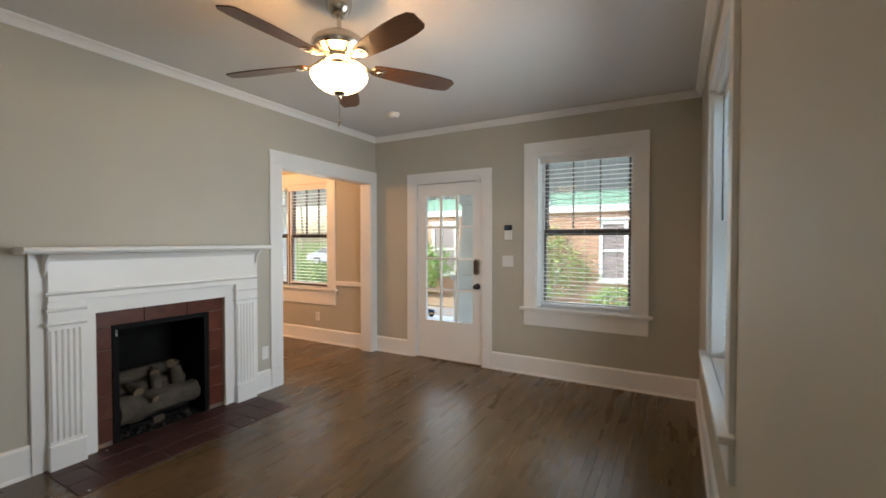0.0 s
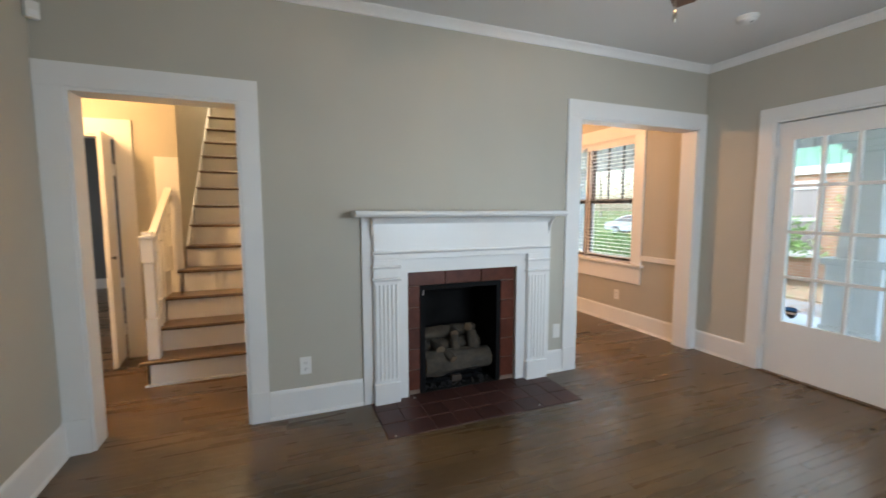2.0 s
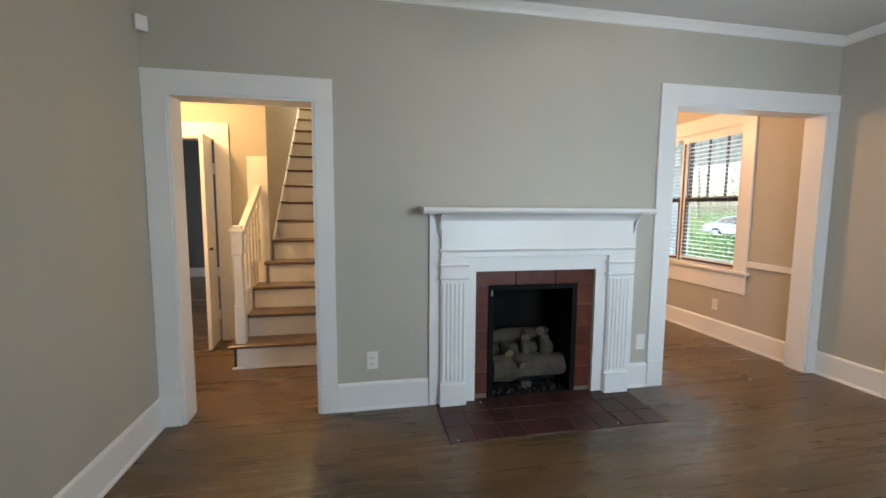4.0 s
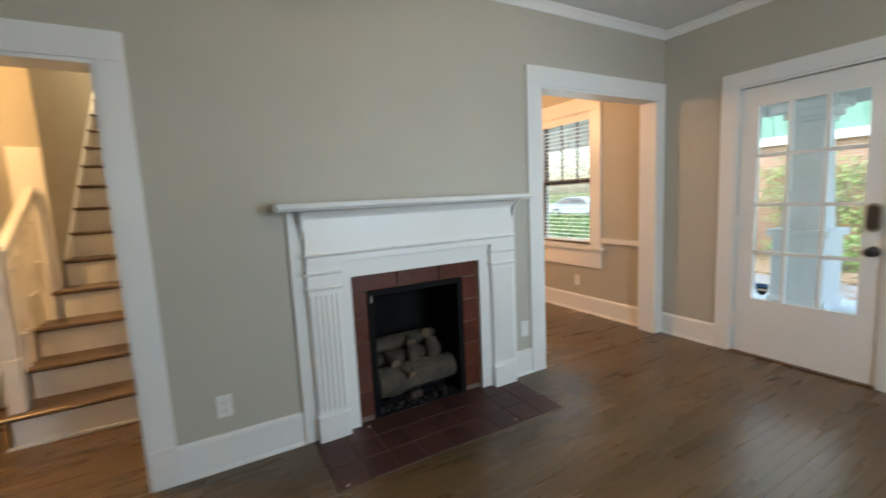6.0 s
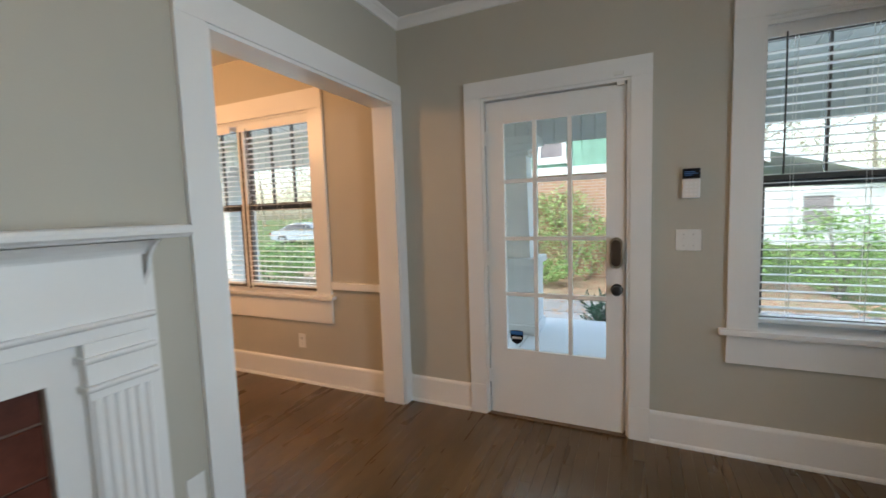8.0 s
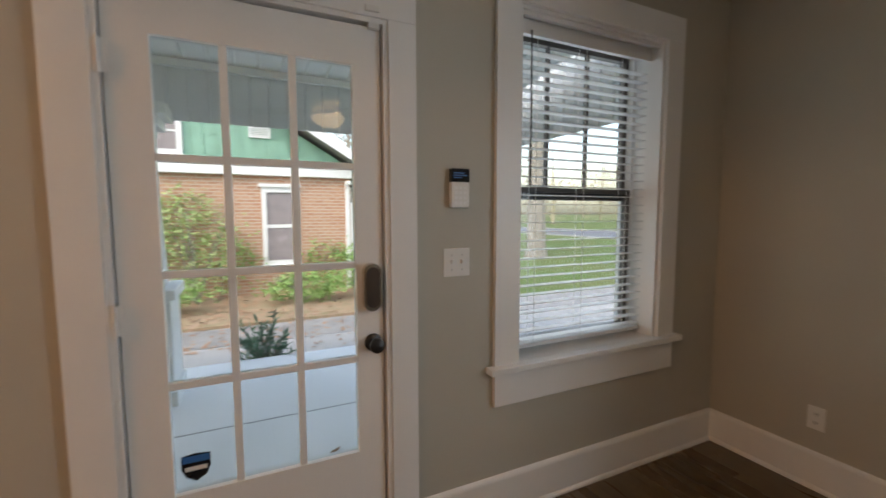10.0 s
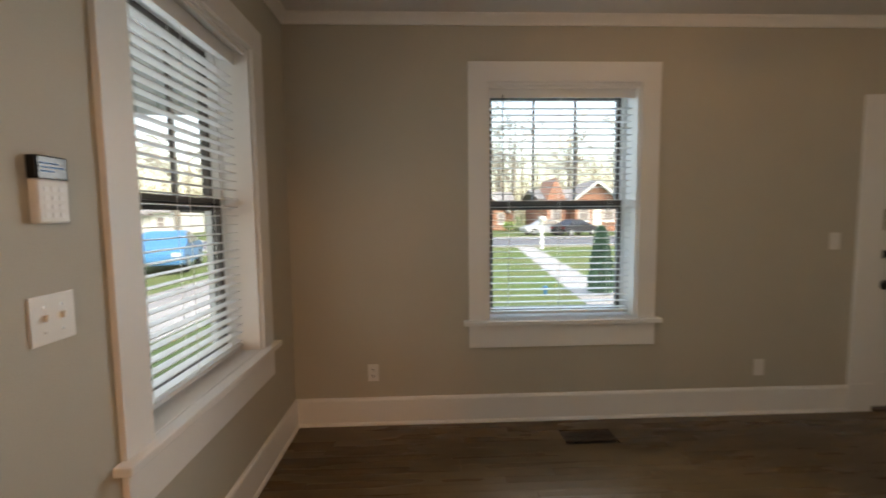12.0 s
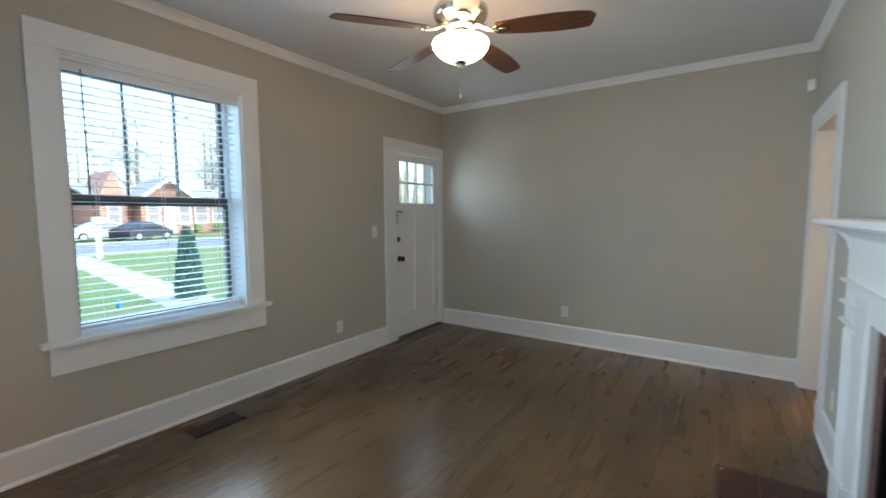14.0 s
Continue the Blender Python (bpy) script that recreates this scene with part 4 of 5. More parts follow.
# ---- ceiling fan ----
FANX, FANY = -1.635, 1.727
fan = thing("ceiling_fan", pose(FANX, FANY, TOP), "brushed nickel ceiling fan with five walnut blades and a lit bowl", "ceiling fan")
bm = bmesh.new()
lathe(bm, [(0.068, 0), (0.070, -0.02), (0.062, -0.055), (0.040, -0.085), (0.020, -0.092)], 32)
part("canopy", bm, NICKEL, fan, smooth=True)
bm = bmesh.new()
lathe(bm, [(0.012, -0.085), (0.012, -0.165), (0.026, -0.168), (0.030, -0.180), (0.030, -0.192)], 20)
part("downrod", bm, NICKEL, fan, smooth=True)
bm = bmesh.new()
lathe(bm, [(0.03, -0.180), (0.070, -0.184), (0.108, -0.198), (0.118, -0.206), (0.120, -0.212), (0.136, -0.218), (0.143, -0.230), (0.143, -0.252), (0.132, -0.270), (0.095, -0.286), (0.078, -0.296)], 40)
part("motor_housing", bm, NICKEL, fan, smooth=True)
bm = bmesh.new()
lathe(bm, [(0.076, -0.295), (0.078, -0.318), (0.072, -0.326), (0.052, -0.330), (0.052, -0.352), (0.058, -0.356), (0.058, -0.366), (0.066, -0.374)], 32)
part("light_fitter", bm, NICKEL, fan, smooth=True)
for k in range(3):
    a = radians(30 + 120 * k)
    bm = bmesh.new()
    tube(bm, [(0.055 * math.cos(a), 0.055 * math.sin(a), -0.36), (0.105 * math.cos(a), 0.105 * math.sin(a), -0.372), (0.142 * math.cos(a), 0.142 * math.sin(a), -0.388)], [0.006, 0.005, 0.006], 8)
    part("bowl_arm", bm, NICKEL, fan, smooth=True)
bm = bmesh.new()
prof = [(0.138, -0.384), (0.147, -0.389), (0.150, -0.400), (0.144, -0.420), (0.126, -0.444), (0.096, -0.467), (0.058, -0.485), (0.02, -0.494)]
rows = [ring(bm, (0, 0, z), r, 40) for r, z in prof]
for a, b in zip(rows, rows[1:]):
    for i in range(40):
        bm.faces.new((a[i], a[(i + 1) % 40], b[(i + 1) % 40], b[i]))
bowl = part("bowl_shade", bm, BOWL, fan, "lit white alabaster glass bowl", smooth=True)
bm = bmesh.new()
lathe(bm, [(0.030, -0.482), (0.034, -0.490), (0.026, -0.500), (0.013, -0.506), (0.011, -0.514), (0.014, -0.520), (0.0, -0.528)], 20)
part("finial", bm, NICKEL, fan, smooth=True)
bm = bmesh.new()
tube(bm, [(0.0, 0.0, -0.52), (0.0, 0.0, -0.635)], [0.0024, 0.0024], 6)
lathe(bm, [(0.002, -0.635), (0.006, -0.642), (0.007, -0.662), (0.004, -0.674), (0.0, -0.676)], 10, (0, 0, 0))
part("pull_chain", bm, NICKEL, fan, "short pull chain", smooth=True)
for k in range(5):
    turn = Matrix.Rotation(radians(BLADE0 + 72 * k), 4, "Z")
    tilt = Matrix.Translation((0, 0, -0.338)) @ Matrix.Rotation(radians(1.5), 4, "Y") @ Matrix.Rotation(radians(-12), 4, "X")
    bm = bmesh.new()
    outline = [(0.185, -0.040), (0.22, -0.047), (0.34, -0.060), (0.48, -0.067), (0.58, -0.064), (0.645, -0.054), (0.668, -0.030), (0.655, 0.040), (0.640, 0.054), (0.58, 0.063), (0.48, 0.067), (0.34, 0.060), (0.22, 0.047), (0.185, 0.040)]
    prism(bm, outline, 0.0, 0.007, "z")
    bmesh.ops.transform(bm, matrix=turn @ tilt, verts=bm.verts)
    bl = part("blade", bm, FANWOOD, fan, "dark walnut fan blade")
    bm = bmesh.new()
    prism(bm, [(0.165, -0.014), (0.18, -0.016), (0.19, -0.028), (0.225, -0.033), (0.248, -0.022), (0.254, 0.0), (0.248, 0.022), (0.225, 0.033), (0.19, 0.028), (0.18, 0.016), (0.165, 0.014)], -0.0075, -0.0005, "z")
    lathe(bm, [(0.016, -0.013), (0.014, -0.016), (0.0, -0.016)], 14, (0.222, 0, 0.004))
    bmesh.ops.transform(bm, matrix=tilt, verts=bm.verts)
    tube(bm, [(0.06, 0, -0.306), (0.10, 0, -0.312), (0.145, 0, -0.336), (0.20, 0, -0.350)], [0.014, 0.012, 0.011, 0.009], 8)
    bmesh.ops.transform(bm, matrix=turn, verts=bm.verts)
    part("blade_iron", bm, NICKEL, bl, "nickel blade bracket")


# ---- plates, sensors, register ----
def outlet(m, label, kind="duplex"):
    o = thing("wall_outlet" if kind != "switch" and kind != "double_switch" else "light_switch", m, label, "outlet" if "switch" not in kind else "switch")
    w = 0.060 if kind == "double_switch" else 0.036
    part("plate", boxes((-w, w, -0.006, -0.0005, -0.058, 0.058), bevel=0.003), PLATE, o)
    if kind == "duplex":
        for z in (-0.021, 0.021):
            f = part("socket", boxes((-0.016, 0.016, -0.008, -0.0061, z - 0.014, z + 0.014), bevel=0.001), PLATE, o)
            part("slot", boxes((-0.008, -0.005, -0.0085, -0.0081, z - 0.005, z + 0.006), (0.005, 0.008, -0.0085, -0.0081, z - 0.005, z + 0.006), (-0.002, 0.002, -0.0085, -0.0081, z - 0.011, z - 0.008)), SLOT, f, "dark slots")
    elif "switch" in kind:
        for u in ((-0.023, 0.023) if kind == "double_switch" else (0.0,)):
            part("toggle", boxes((u - 0.005, u + 0.005, -0.016, -0.0061, -0.004, 0.012), bevel=0.001), PLATE, o)
            for z in (-0.03, 0.03):
                part("screw", boxes((u - 0.003, u + 0.003, -0.007, -0.0061, z - 0.003, z + 0.003)), CLEARHINGE, o)
    return o


outlet(pose(XW, 0.598, 0.332, 0, 0, WEST), "white duplex outlet plate on the chimney wall")
outlet(pose(XW, 2.585, 0.347, 0, 0, WEST), "white blank outlet plate beside the mantel", "blank")
outlet(pose(XE, 3.70, 0.356, 0, 0, EAST), "white duplex outlet plate under the street window wall")
outlet(pose(XE, 1.04, 0.33, 0, 0, EAST), "white blank outlet plate near the front door", "blank")
outlet(pose(-1.44, YS, 0.337, 0, 0, SOUTH), "white duplex outlet plate on the plain wall")
outlet(pose(-4.34, 4.19, 0.347, 0, 0, NORTH), "white duplex outlet plate under the dining window")
outlet(pose(XE, 0.55, 1.20, 0, 0, EAST), "white toggle light switch beside the front door", "switch")
outlet(pose(-1.604, YN, 1.166, 0, 0, NORTH), "white double light switch beside the glazed door", "double_switch")

kp = thing("alarm_keypad", pose(-1.597, YN, 1.389, 0, 0, NORTH), "white alarm keypad with a black screen on the wall", "alarm keypad")
part("body", boxes((-0.041, 0.041, -0.024, -0.0005, 0.0, 0.102), bevel=0.006), PLATE, kp)
part("screen", boxes((-0.041, 0.041, -0.026, -0.0005, 0.1025, 0.156), bevel=0.004), SCREEN, kp, "black glossy screen")
for z, w in ((0.136, 0.024), (0.127, 0.030), (0.118, 0.018)):
    part("display_line", boxes((-0.032, -0.032 + 2 * w, -0.0266, -0.0261, z, z + 0.004)), BLUE, kp, "dim blue line of unreadable text")
for r in range(4):
    for c in range(3):
        part("key", boxes((-0.027 + c * 0.02, -0.014 + c * 0.02, -0.0255, -0.0242, 0.014 + r * 0.02, 0.025 + r * 0.02)), TRIM, kp)

sd = thing("smoke_detector", pose(-2.55, 3.48, TOP), "round white smoke detector on the ceiling", "smoke detector")
bm = bmesh.new()
lathe(bm, [(0.066, 0), (0.066, -0.012), (0.058, -0.016), (0.056, -0.028), (0.045, -0.038), (0.02, -0.042), (0.0, -0.042)], 32)
part("body", bm, PLATE, sd, smooth=True)
part("test_button", boxes((0.02, 0.035, -0.006, 0.006, -0.043, -0.038)), SLOT, sd)
ms = thing("motion_sensor_box", pose(XW + 0.012, YS + 0.012, 2.30, 0, 0, 135), "small white motion sensor in the wall corner", "sensor")
part("body", boxes((-0.03, 0.03, -0.045, -0.008, 0.0, 0.085), bevel=0.007), PLATE, ms)
part("lens", boxes((-0.018, 0.018, -0.047, -0.0452, 0.015, 0.04), bevel=0.0005), SLAT, ms)

reg = thing("floor_register", pose(-0.165, 2.165, -0.002), "brown metal floor register set in the boards", "floor vent")
part("frame", boxes((0, 0.115, 0, 0.014, 0, 0.006), (0, 0.115, 0.306, 0.32, 0, 0.006), (0, 0.014, 0.014, 0.306, 0, 0.006), (0.101, 0.115, 0.014, 0.306, 0, 0.006)), VENT, reg)
part("well", boxes((0.014, 0.101, 0.014, 0.306, -0.008, -0.002)), SLOT, reg, "dark duct below the louvres")
for k in range(18):
    part("louvre", boxes((0.014, 0.101, 0.022 + k * 0.0158, 0.028 + k * 0.0158, -0.001, 0.0045)), VENT, reg)
part("rib", boxes((0.054, 0.061, 0.014, 0.306, -0.0015, 0.005)), VENT, reg)


# ---- outside: porch ----
LITTER2 = mat("dry_leaf", (0.36, 0.21, 0.13), 0.9, var=0.4, scale=1.5, fine=12)
PORCHW = mat("white_painted_metal", (0.88, 0.88, 0.86), 0.5, var=0.05, scale=2, fine=60)
slab("porch_floor", -9.0, 0.55, 4.46, 7.35, -0.35, -0.13, PORCHC, "pale concrete porch slab", "porch floor")
for k in range(1, 5):
    slab("porch_joint", -9.0 + 2.0 * k, -8.99 + 2.0 * k, 4.47, 7.35, -0.131, -0.1275, CONC, "shallow grey joint in the porch slab", "joint")
slab("porch_joint", -9.0, 0.55, 5.9, 5.91, -0.131, -0.1275, CONC, "shallow grey joint in the porch slab", "joint")


def column(m):
    c = thing("porch_column", m, "white square porch column tapering on a wider pedestal", "column", "porch columns")
    part("pedestal", boxes((-0.25, 0.25, -0.25, 0.25, 0, 0.84), (-0.29, 0.29, -0.29, 0.29, 0.84, 0.92), (-0.27, 0.27, -0.27, 0.27, 0, 0.12), bevel=0.008), EXTW, c)
    bm = bmesh.new()
    lo = [bm.verts.new((x * 0.19, y * 0.19, 0.92)) for x, y in ((-1, -1), (1, -1), (1, 1), (-1, 1))]
    hi = [bm.verts.new((x * 0.14, y * 0.14, 2.12)) for x, y in ((-1, -1), (1, -1), (1, 1), (-1, 1))]
    for i in range(4):
        bm.faces.new((lo[i], lo[(i + 1) % 4], hi[(i + 1) % 4], hi[i]))
    bm.faces.new(lo)
    bm.faces.new(hi)
    part("shaft", bm, EXTW, c)
    part("capital", boxes((-0.17, 0.17, -0.17, 0.17, 2.12, 2.17), (-0.22, 0.22, -0.19, 0.19, 2.17, 2.25), (-0.28, 0.28, -0.2, 0.2, 2.25, 2.34), bevel=0.006), EXTW, c)
    return c


col = column(pose(-3.17, 6.70, -0.13))
copy_thing(col, pose(-8.2, 6.70, -0.13))


def corrugated(name, m, length, width, pitch, material, label, depth=0.018):
    """A ribbed metal sheet: ribs repeat along local x, sheet runs along local y."""
    bm = bmesh.new()
    n = int(length / pitch)
    pts = []
    for k in range(n):
        u = k * pitch
        pts += [(u, 0), (u + pitch * 0.86, 0), (u + pitch * 0.9, -depth), (u + pitch * 0.96, -depth)]
    rows = [[bm.verts.new((u, y, z)) for u, z in pts] for y in (0, width)]
    top = [[bm.verts.new((u, y, z + 0.004)) for u, z in pts] for y in (0, width)]
    for r in (rows, top):
        for i in range(len(pts) - 1):
            bm.faces.new((r[0][i], r[0][i + 1], r[1][i + 1], r[1][i]))
    for e in (0, 1):
        for i in range(len(pts) - 1):
            bm.faces.new((rows[e][i], rows[e][i + 1], top[e][i + 1], top[e][i]))
    ob = tagged(new(name, mesh(name, bm, material)), label, "awning", kind="structure")
    ob.matrix_world = m
    return ob


corrugated("porch_roof", Matrix.Translation((-9.0, 4.46, 3.0)) @ Matrix.Rotation(math.atan2(-0.36, 2.75), 4, "X"), 9.6, 2.78, 0.20, PORCHW, "ribbed white metal porch ceiling")
corrugated("awning_skirt", Matrix.Translation((-9.0, 6.95, 2.60)) @ Matrix.Rotation(radians(-90), 4, "X"), 9.6, 0.44, 0.16, METALG, "ribbed grey metal awning skirt along the porch edge")
corrugated("awning_skirt_end", Matrix.Translation((0.56, 4.47, 3.01)) @ Matrix.Rotation(radians(90), 4, "Z") @ Matrix.Rotation(radians(-90), 4, "X"), 2.5, 0.86, 0.16, METALG, "ribbed grey metal awning skirt closing the porch end")
solid("porch_beam", boxes((-9.0, 0.5, 6.90, 6.945, 2.60, 2.66)), EXTW, "white beam at the porch edge", "beam")
solid("house_roof_mass", boxes((-9.4, 0.45, -4.4, 4.45, 5.3, 5.4), (-3.3, 0.45, -0.95, 4.45, 2.78, 2.9)), ROOF, "roof of the house", "roof")

# ---- ground, street ----
slab("ground", -400, 600, -500, 500, -0.62, -0.52, GRASS, "short green lawn with thin patches", "ground")
slab("driveway", -40, 22.5, 7.6, 10.3, -0.60, -0.505, CONC, "worn pale concrete driveway", "driveway")
slab("road", 22.5, 32.5, -200, 200, -0.60, -0.50, ASPHALT, "grey asphalt street", "road")
for x in (22.2, 32.5):
    slab("kerb", x, x + 0.3, -200, 200, -0.60, -0.42, CONC, "concrete kerb", "kerb")
solid("garden_path", (lambda bm: (prism(bm, [(1.0, 0.55), (22.1, -2.0), (22.1, -3.1), (1.0, -0.45)], -0.60, -0.508, "z"), bm)[1])(bmesh.new()), CONC, "pale concrete garden path across the lawn", "path")
slab("driveway_strip", -40, 22.4, 9.25, 10.299, -0.58, -0.499, ROOF, "grey asphalt strip along the driveway", "driveway")
slab("leaf_bed", -14, 1.5, 10.3, 12.99, -0.60, -0.45, LEAFLITTER, "bed of fallen leaves along the brick house", "planting bed")


def facade_window(parent, u, z, w, h, y=-0.0):
    f = part("window", boxes((u - w / 2 - 0.10, u - w / 2, y - 0.05, y + 0.02, z - 0.1, z + h + 0.12), (u + w / 2, u + w / 2 + 0.10, y - 0.05, y + 0.02, z - 0.1, z + h + 0.12),
                             (u - w / 2, u + w / 2, y - 0.05, y + 0.02, z + h, z + h + 0.12), (u - w / 2 - 0.14, u + w / 2 + 0.14, y - 0.08, y + 0.02, z - 0.18, z - 0.1), (u - w / 2, u + w / 2, y - 0.03, y + 0.02, z - 0.1, z),
                             (u - w / 2, u + w / 2, y - 0.03, y + 0.02, z + h * 0.48, z + h * 0.53), (u - w / 2 - 0.16, u + w / 2 + 0.16, y - 0.09, y + 0.02, z + h + 0.12, z + h + 0.19)), EXTW, parent, "white-trimmed sash window")
    part("pane", boxes((u - w / 2, u + w / 2, y - 0.012, y + 0.02, z, z + h)), CURTAIN, f, "curtained glass")


# brick neighbour with a green shingled gable
nb = thing("neighbour_house", pose(-4.0, 13.0, -0.55), "tan brick house with a green shingled gable and white trim", "house")
part("wall", boxes((-6.0, 4.0, 0, 8, 0, 2.78)), BRICK, nb, "tan brick wall")
part("frieze_board", boxes((-6.1, 4.1, -0.12, 0.0, 2.78, 2.98)), EXTW, nb, "white frieze board")
bm = bmesh.new()
prism(bm, [(-6.1, 2.98), (4.1, 2.98), (-1.0, 6.0)], 0.0, 8.0, "y")
gable = part("gable", bm, GREEN, nb, "green shingled gable")
bm = bmesh.new()
for r in range(14):
    z = 2.98 + 0.2 * r
    half = 5.1 * (1 - (z - 2.98 + 0.2) / 3.02)
    off = 0.12 if r % 2 else 0.0
    u = -1.0 - half + off
    while u + 0.24 < -1.0 + half:
        d0 = -0.012 - 0.004 * ((r * 5 + int(u * 10)) % 3)
        pts = [(u + 0.005, z + 0.22), (u + 0.005, z + 0.06), (u + 0.06, z), (u + 0.18, z), (u + 0.235, z + 0.06), (u + 0.235, z + 0.22)]
        prism(bm, pts, d0 - 0.012, d0 + 0.008, "y")
        u += 0.24
ob = part("shingle", bm, GREEN, gable, "rows of cut green shingles")
ob["kind"] = "stuff"
bm = bmesh.new()
prism(bm, [(-6.7, 2.75), (-6.7, 2.97), (-1.0, 6.36), (4.7, 2.97), (4.7, 2.75), (-1.0, 6.12)], -0.45, 8.3, "y")
part("roof", bm, ROOF, nb, "grey shingle roof")
bm = bmesh.new()
prism(bm, [(-6.7, 2.72), (-6.7, 2.95), (-1.0, 6.33), (4.7, 2.95), (4.7, 2.72), (-1.0, 6.10)], -0.49, -0.452, "y")
part("rake_board", bm, EXTW, nb, "white rake board")
facade_window(nb, 2.38, 0.86, 0.58, 1.55, -0.003)
facade_window(nb, -3.2, 0.86, 0.8, 1.55, -0.003)
facade_window(nb, 0.15, 3.25, 0.55, 0.75, -0.04)
part("downspout", boxes((3.86, 3.95, -0.13, -0.04, 0.0, 2.62), (3.86, 3.95, -0.35, -0.04, 2.62, 2.70), bevel=0.01), EXTW, nb, "white metal downspout")
vent = part("gable_vent", boxes((1.78, 2.22, -0.075, -0.03, 3.60, 3.64), (1.78, 2.22, -0.075, -0.03, 3.80, 3.84), (1.78, 1.82, -0.075, -0.03, 3.64, 3.80), (2.18, 2.22, -0.075, -0.03, 3.64, 3.80)), EXTW, nb, "small white louvred vent")
for k in range(4):
    part("louvre", boxes((1.82, 2.18, -0.065, -0.04, 3.65 + 0.038 * k, 3.67 + 0.038 * k)), EXTW, vent)

white_house = thing("white_house", pose(-1.5, 24.0, -0.55, 0, 0, 0), "low white house with a carport roof", "house")
part("wall", boxes((0, 9, 0, 7, 0, 2.5)), EXTW, white_house)
bm = bmesh.new()
prism(bm, [(-0.6, 2.45), (-0.6, 2.6), (4.5, 4.3), (9.6, 2.6), (9.6, 2.45), (4.5, 4.1)], -0.6, 7.6, "y")
part("roof", bm, METALG, white_house, "pale grey metal roof")
for u in (2.0, 6.6):
    facade_window(white_house, u, 0.9, 1.0, 1.2, -0.003)


def street_house(m, label, wallm, w=11.0, d=8.0, gable_at=0.3, roofm=ROOF, gw=4.2, peak=1.65, ridge=5.2, steep=None):
    """A low house whose front faces local -y, with a small front gable."""
    h = thing("brick_house", m, label, "house", "houses across the street")
    part("wall", boxes((0, w, 0, d, 0, 2.7)), wallm, h)
    bm = bmesh.new()
    prism(bm, [(-0.5, 2.62), (-0.5, 2.75), (d / 2, ridge), (d + 0.5, 2.75), (d + 0.5, 2.62), (d / 2, ridge - 0.2)], -0.5, w + 0.5, "x")
    part("roof", bm, roofm, h, "pitched shingle roof")
    g = w * gable_at
    part("porch_wall", boxes((g, g + gw, -1.6, 0.0, 0, 2.7)), wallm, h)
    bm = bmesh.new()
    prism(bm, [(g, 2.7), (g + gw, 2.7), (g + gw / 2, 2.7 + peak)], -1.59, 2.0, "y")
    part("front_gable", bm, wallm, h)
    k = peak / (gw / 2)
    bm = bmesh.new()
    prism(bm, [(g - 0.5, 2.62 - 0.5 * k), (g - 0.5, 2.86 - 0.5 * k), (g + gw / 2, 2.86 + peak), (g + gw + 0.5, 2.86 - 0.5 * k), (g + gw + 0.5, 2.62 - 0.5 * k), (g + gw / 2, 2.62 + peak)], -2.0, 2.2, "y")
    part("gable_roof", bm, roofm, h)
    bm = bmesh.new()
    prism(bm, [(g - 0.5, 2.58 - 0.5 * k), (g - 0.5, 2.84 - 0.5 * k), (g + gw / 2, 2.84 + peak), (g + gw + 0.5, 2.84 - 0.5 * k), (g + gw + 0.5, 2.58 - 0.5 * k), (g + gw / 2, 2.58 + peak)], -2.06, -2.005, "y")
    part("rake_board", bm, EXTW, h, "white rake board")
    if steep:
        u, half, top = steep
        bm = bmesh.new()
        prism(bm, [(u - half, 0.0), (u + half, 0.0), (u + half, 2.7), (u, top), (u - half, 2.7)], -0.9, 3.0, "y")
        part("steep_gable", bm, REDBRICK, h, "dark red steep front gable")
        facade_window(h, u, 0.9, 0.6, 1.2, -0.903)
    part("door", boxes((g + gw * 0.42, g + gw * 0.42 + 0.75, -1.66, -1.605, 0.1, 2.15)), EXTW, h)
    for u in (g + 0.72, g + gw - 0.62):
        facade_window(h, u, 0.9, 0.7, 1.2, -1.61)
    for u in (g + gw + 1.4, g + gw + 2.8):
        if u < w - 0.8:
            facade_window(h, u, 0.9, 0.9, 1.2, -0.003)
    return h


street_house(pose(47, -10.4, -0.5, 0, 0, -90) @ Matrix.Scale(1.4, 4), "orange brick house with white-edged gable and a steep red gable", REDBRICK, w=10, d=6, gable_at=0.231, gw=3.4, peak=1.3, ridge=3.7, steep=(0.93, 0.78, 4.45))
street_house(pose(52, 3, -0.5, 0, 0, -90), "low orange brick house across the street", REDBRICK, gable_at=0.5)
street_house(pose(50, 24, -0.5, 0, 0, -90), "low tan brick house across the street", BRICK, gable_at=0.2)
street_house(pose(54, -34, -0.5, 0, 0, -90), "red brick house farther down the street", REDBRICK, gable_at=0.4)
street_house(pose(50, 46, -0.5, 0, 0, -90), "pale house farther up the street", EXTW, gable_at=0.4)


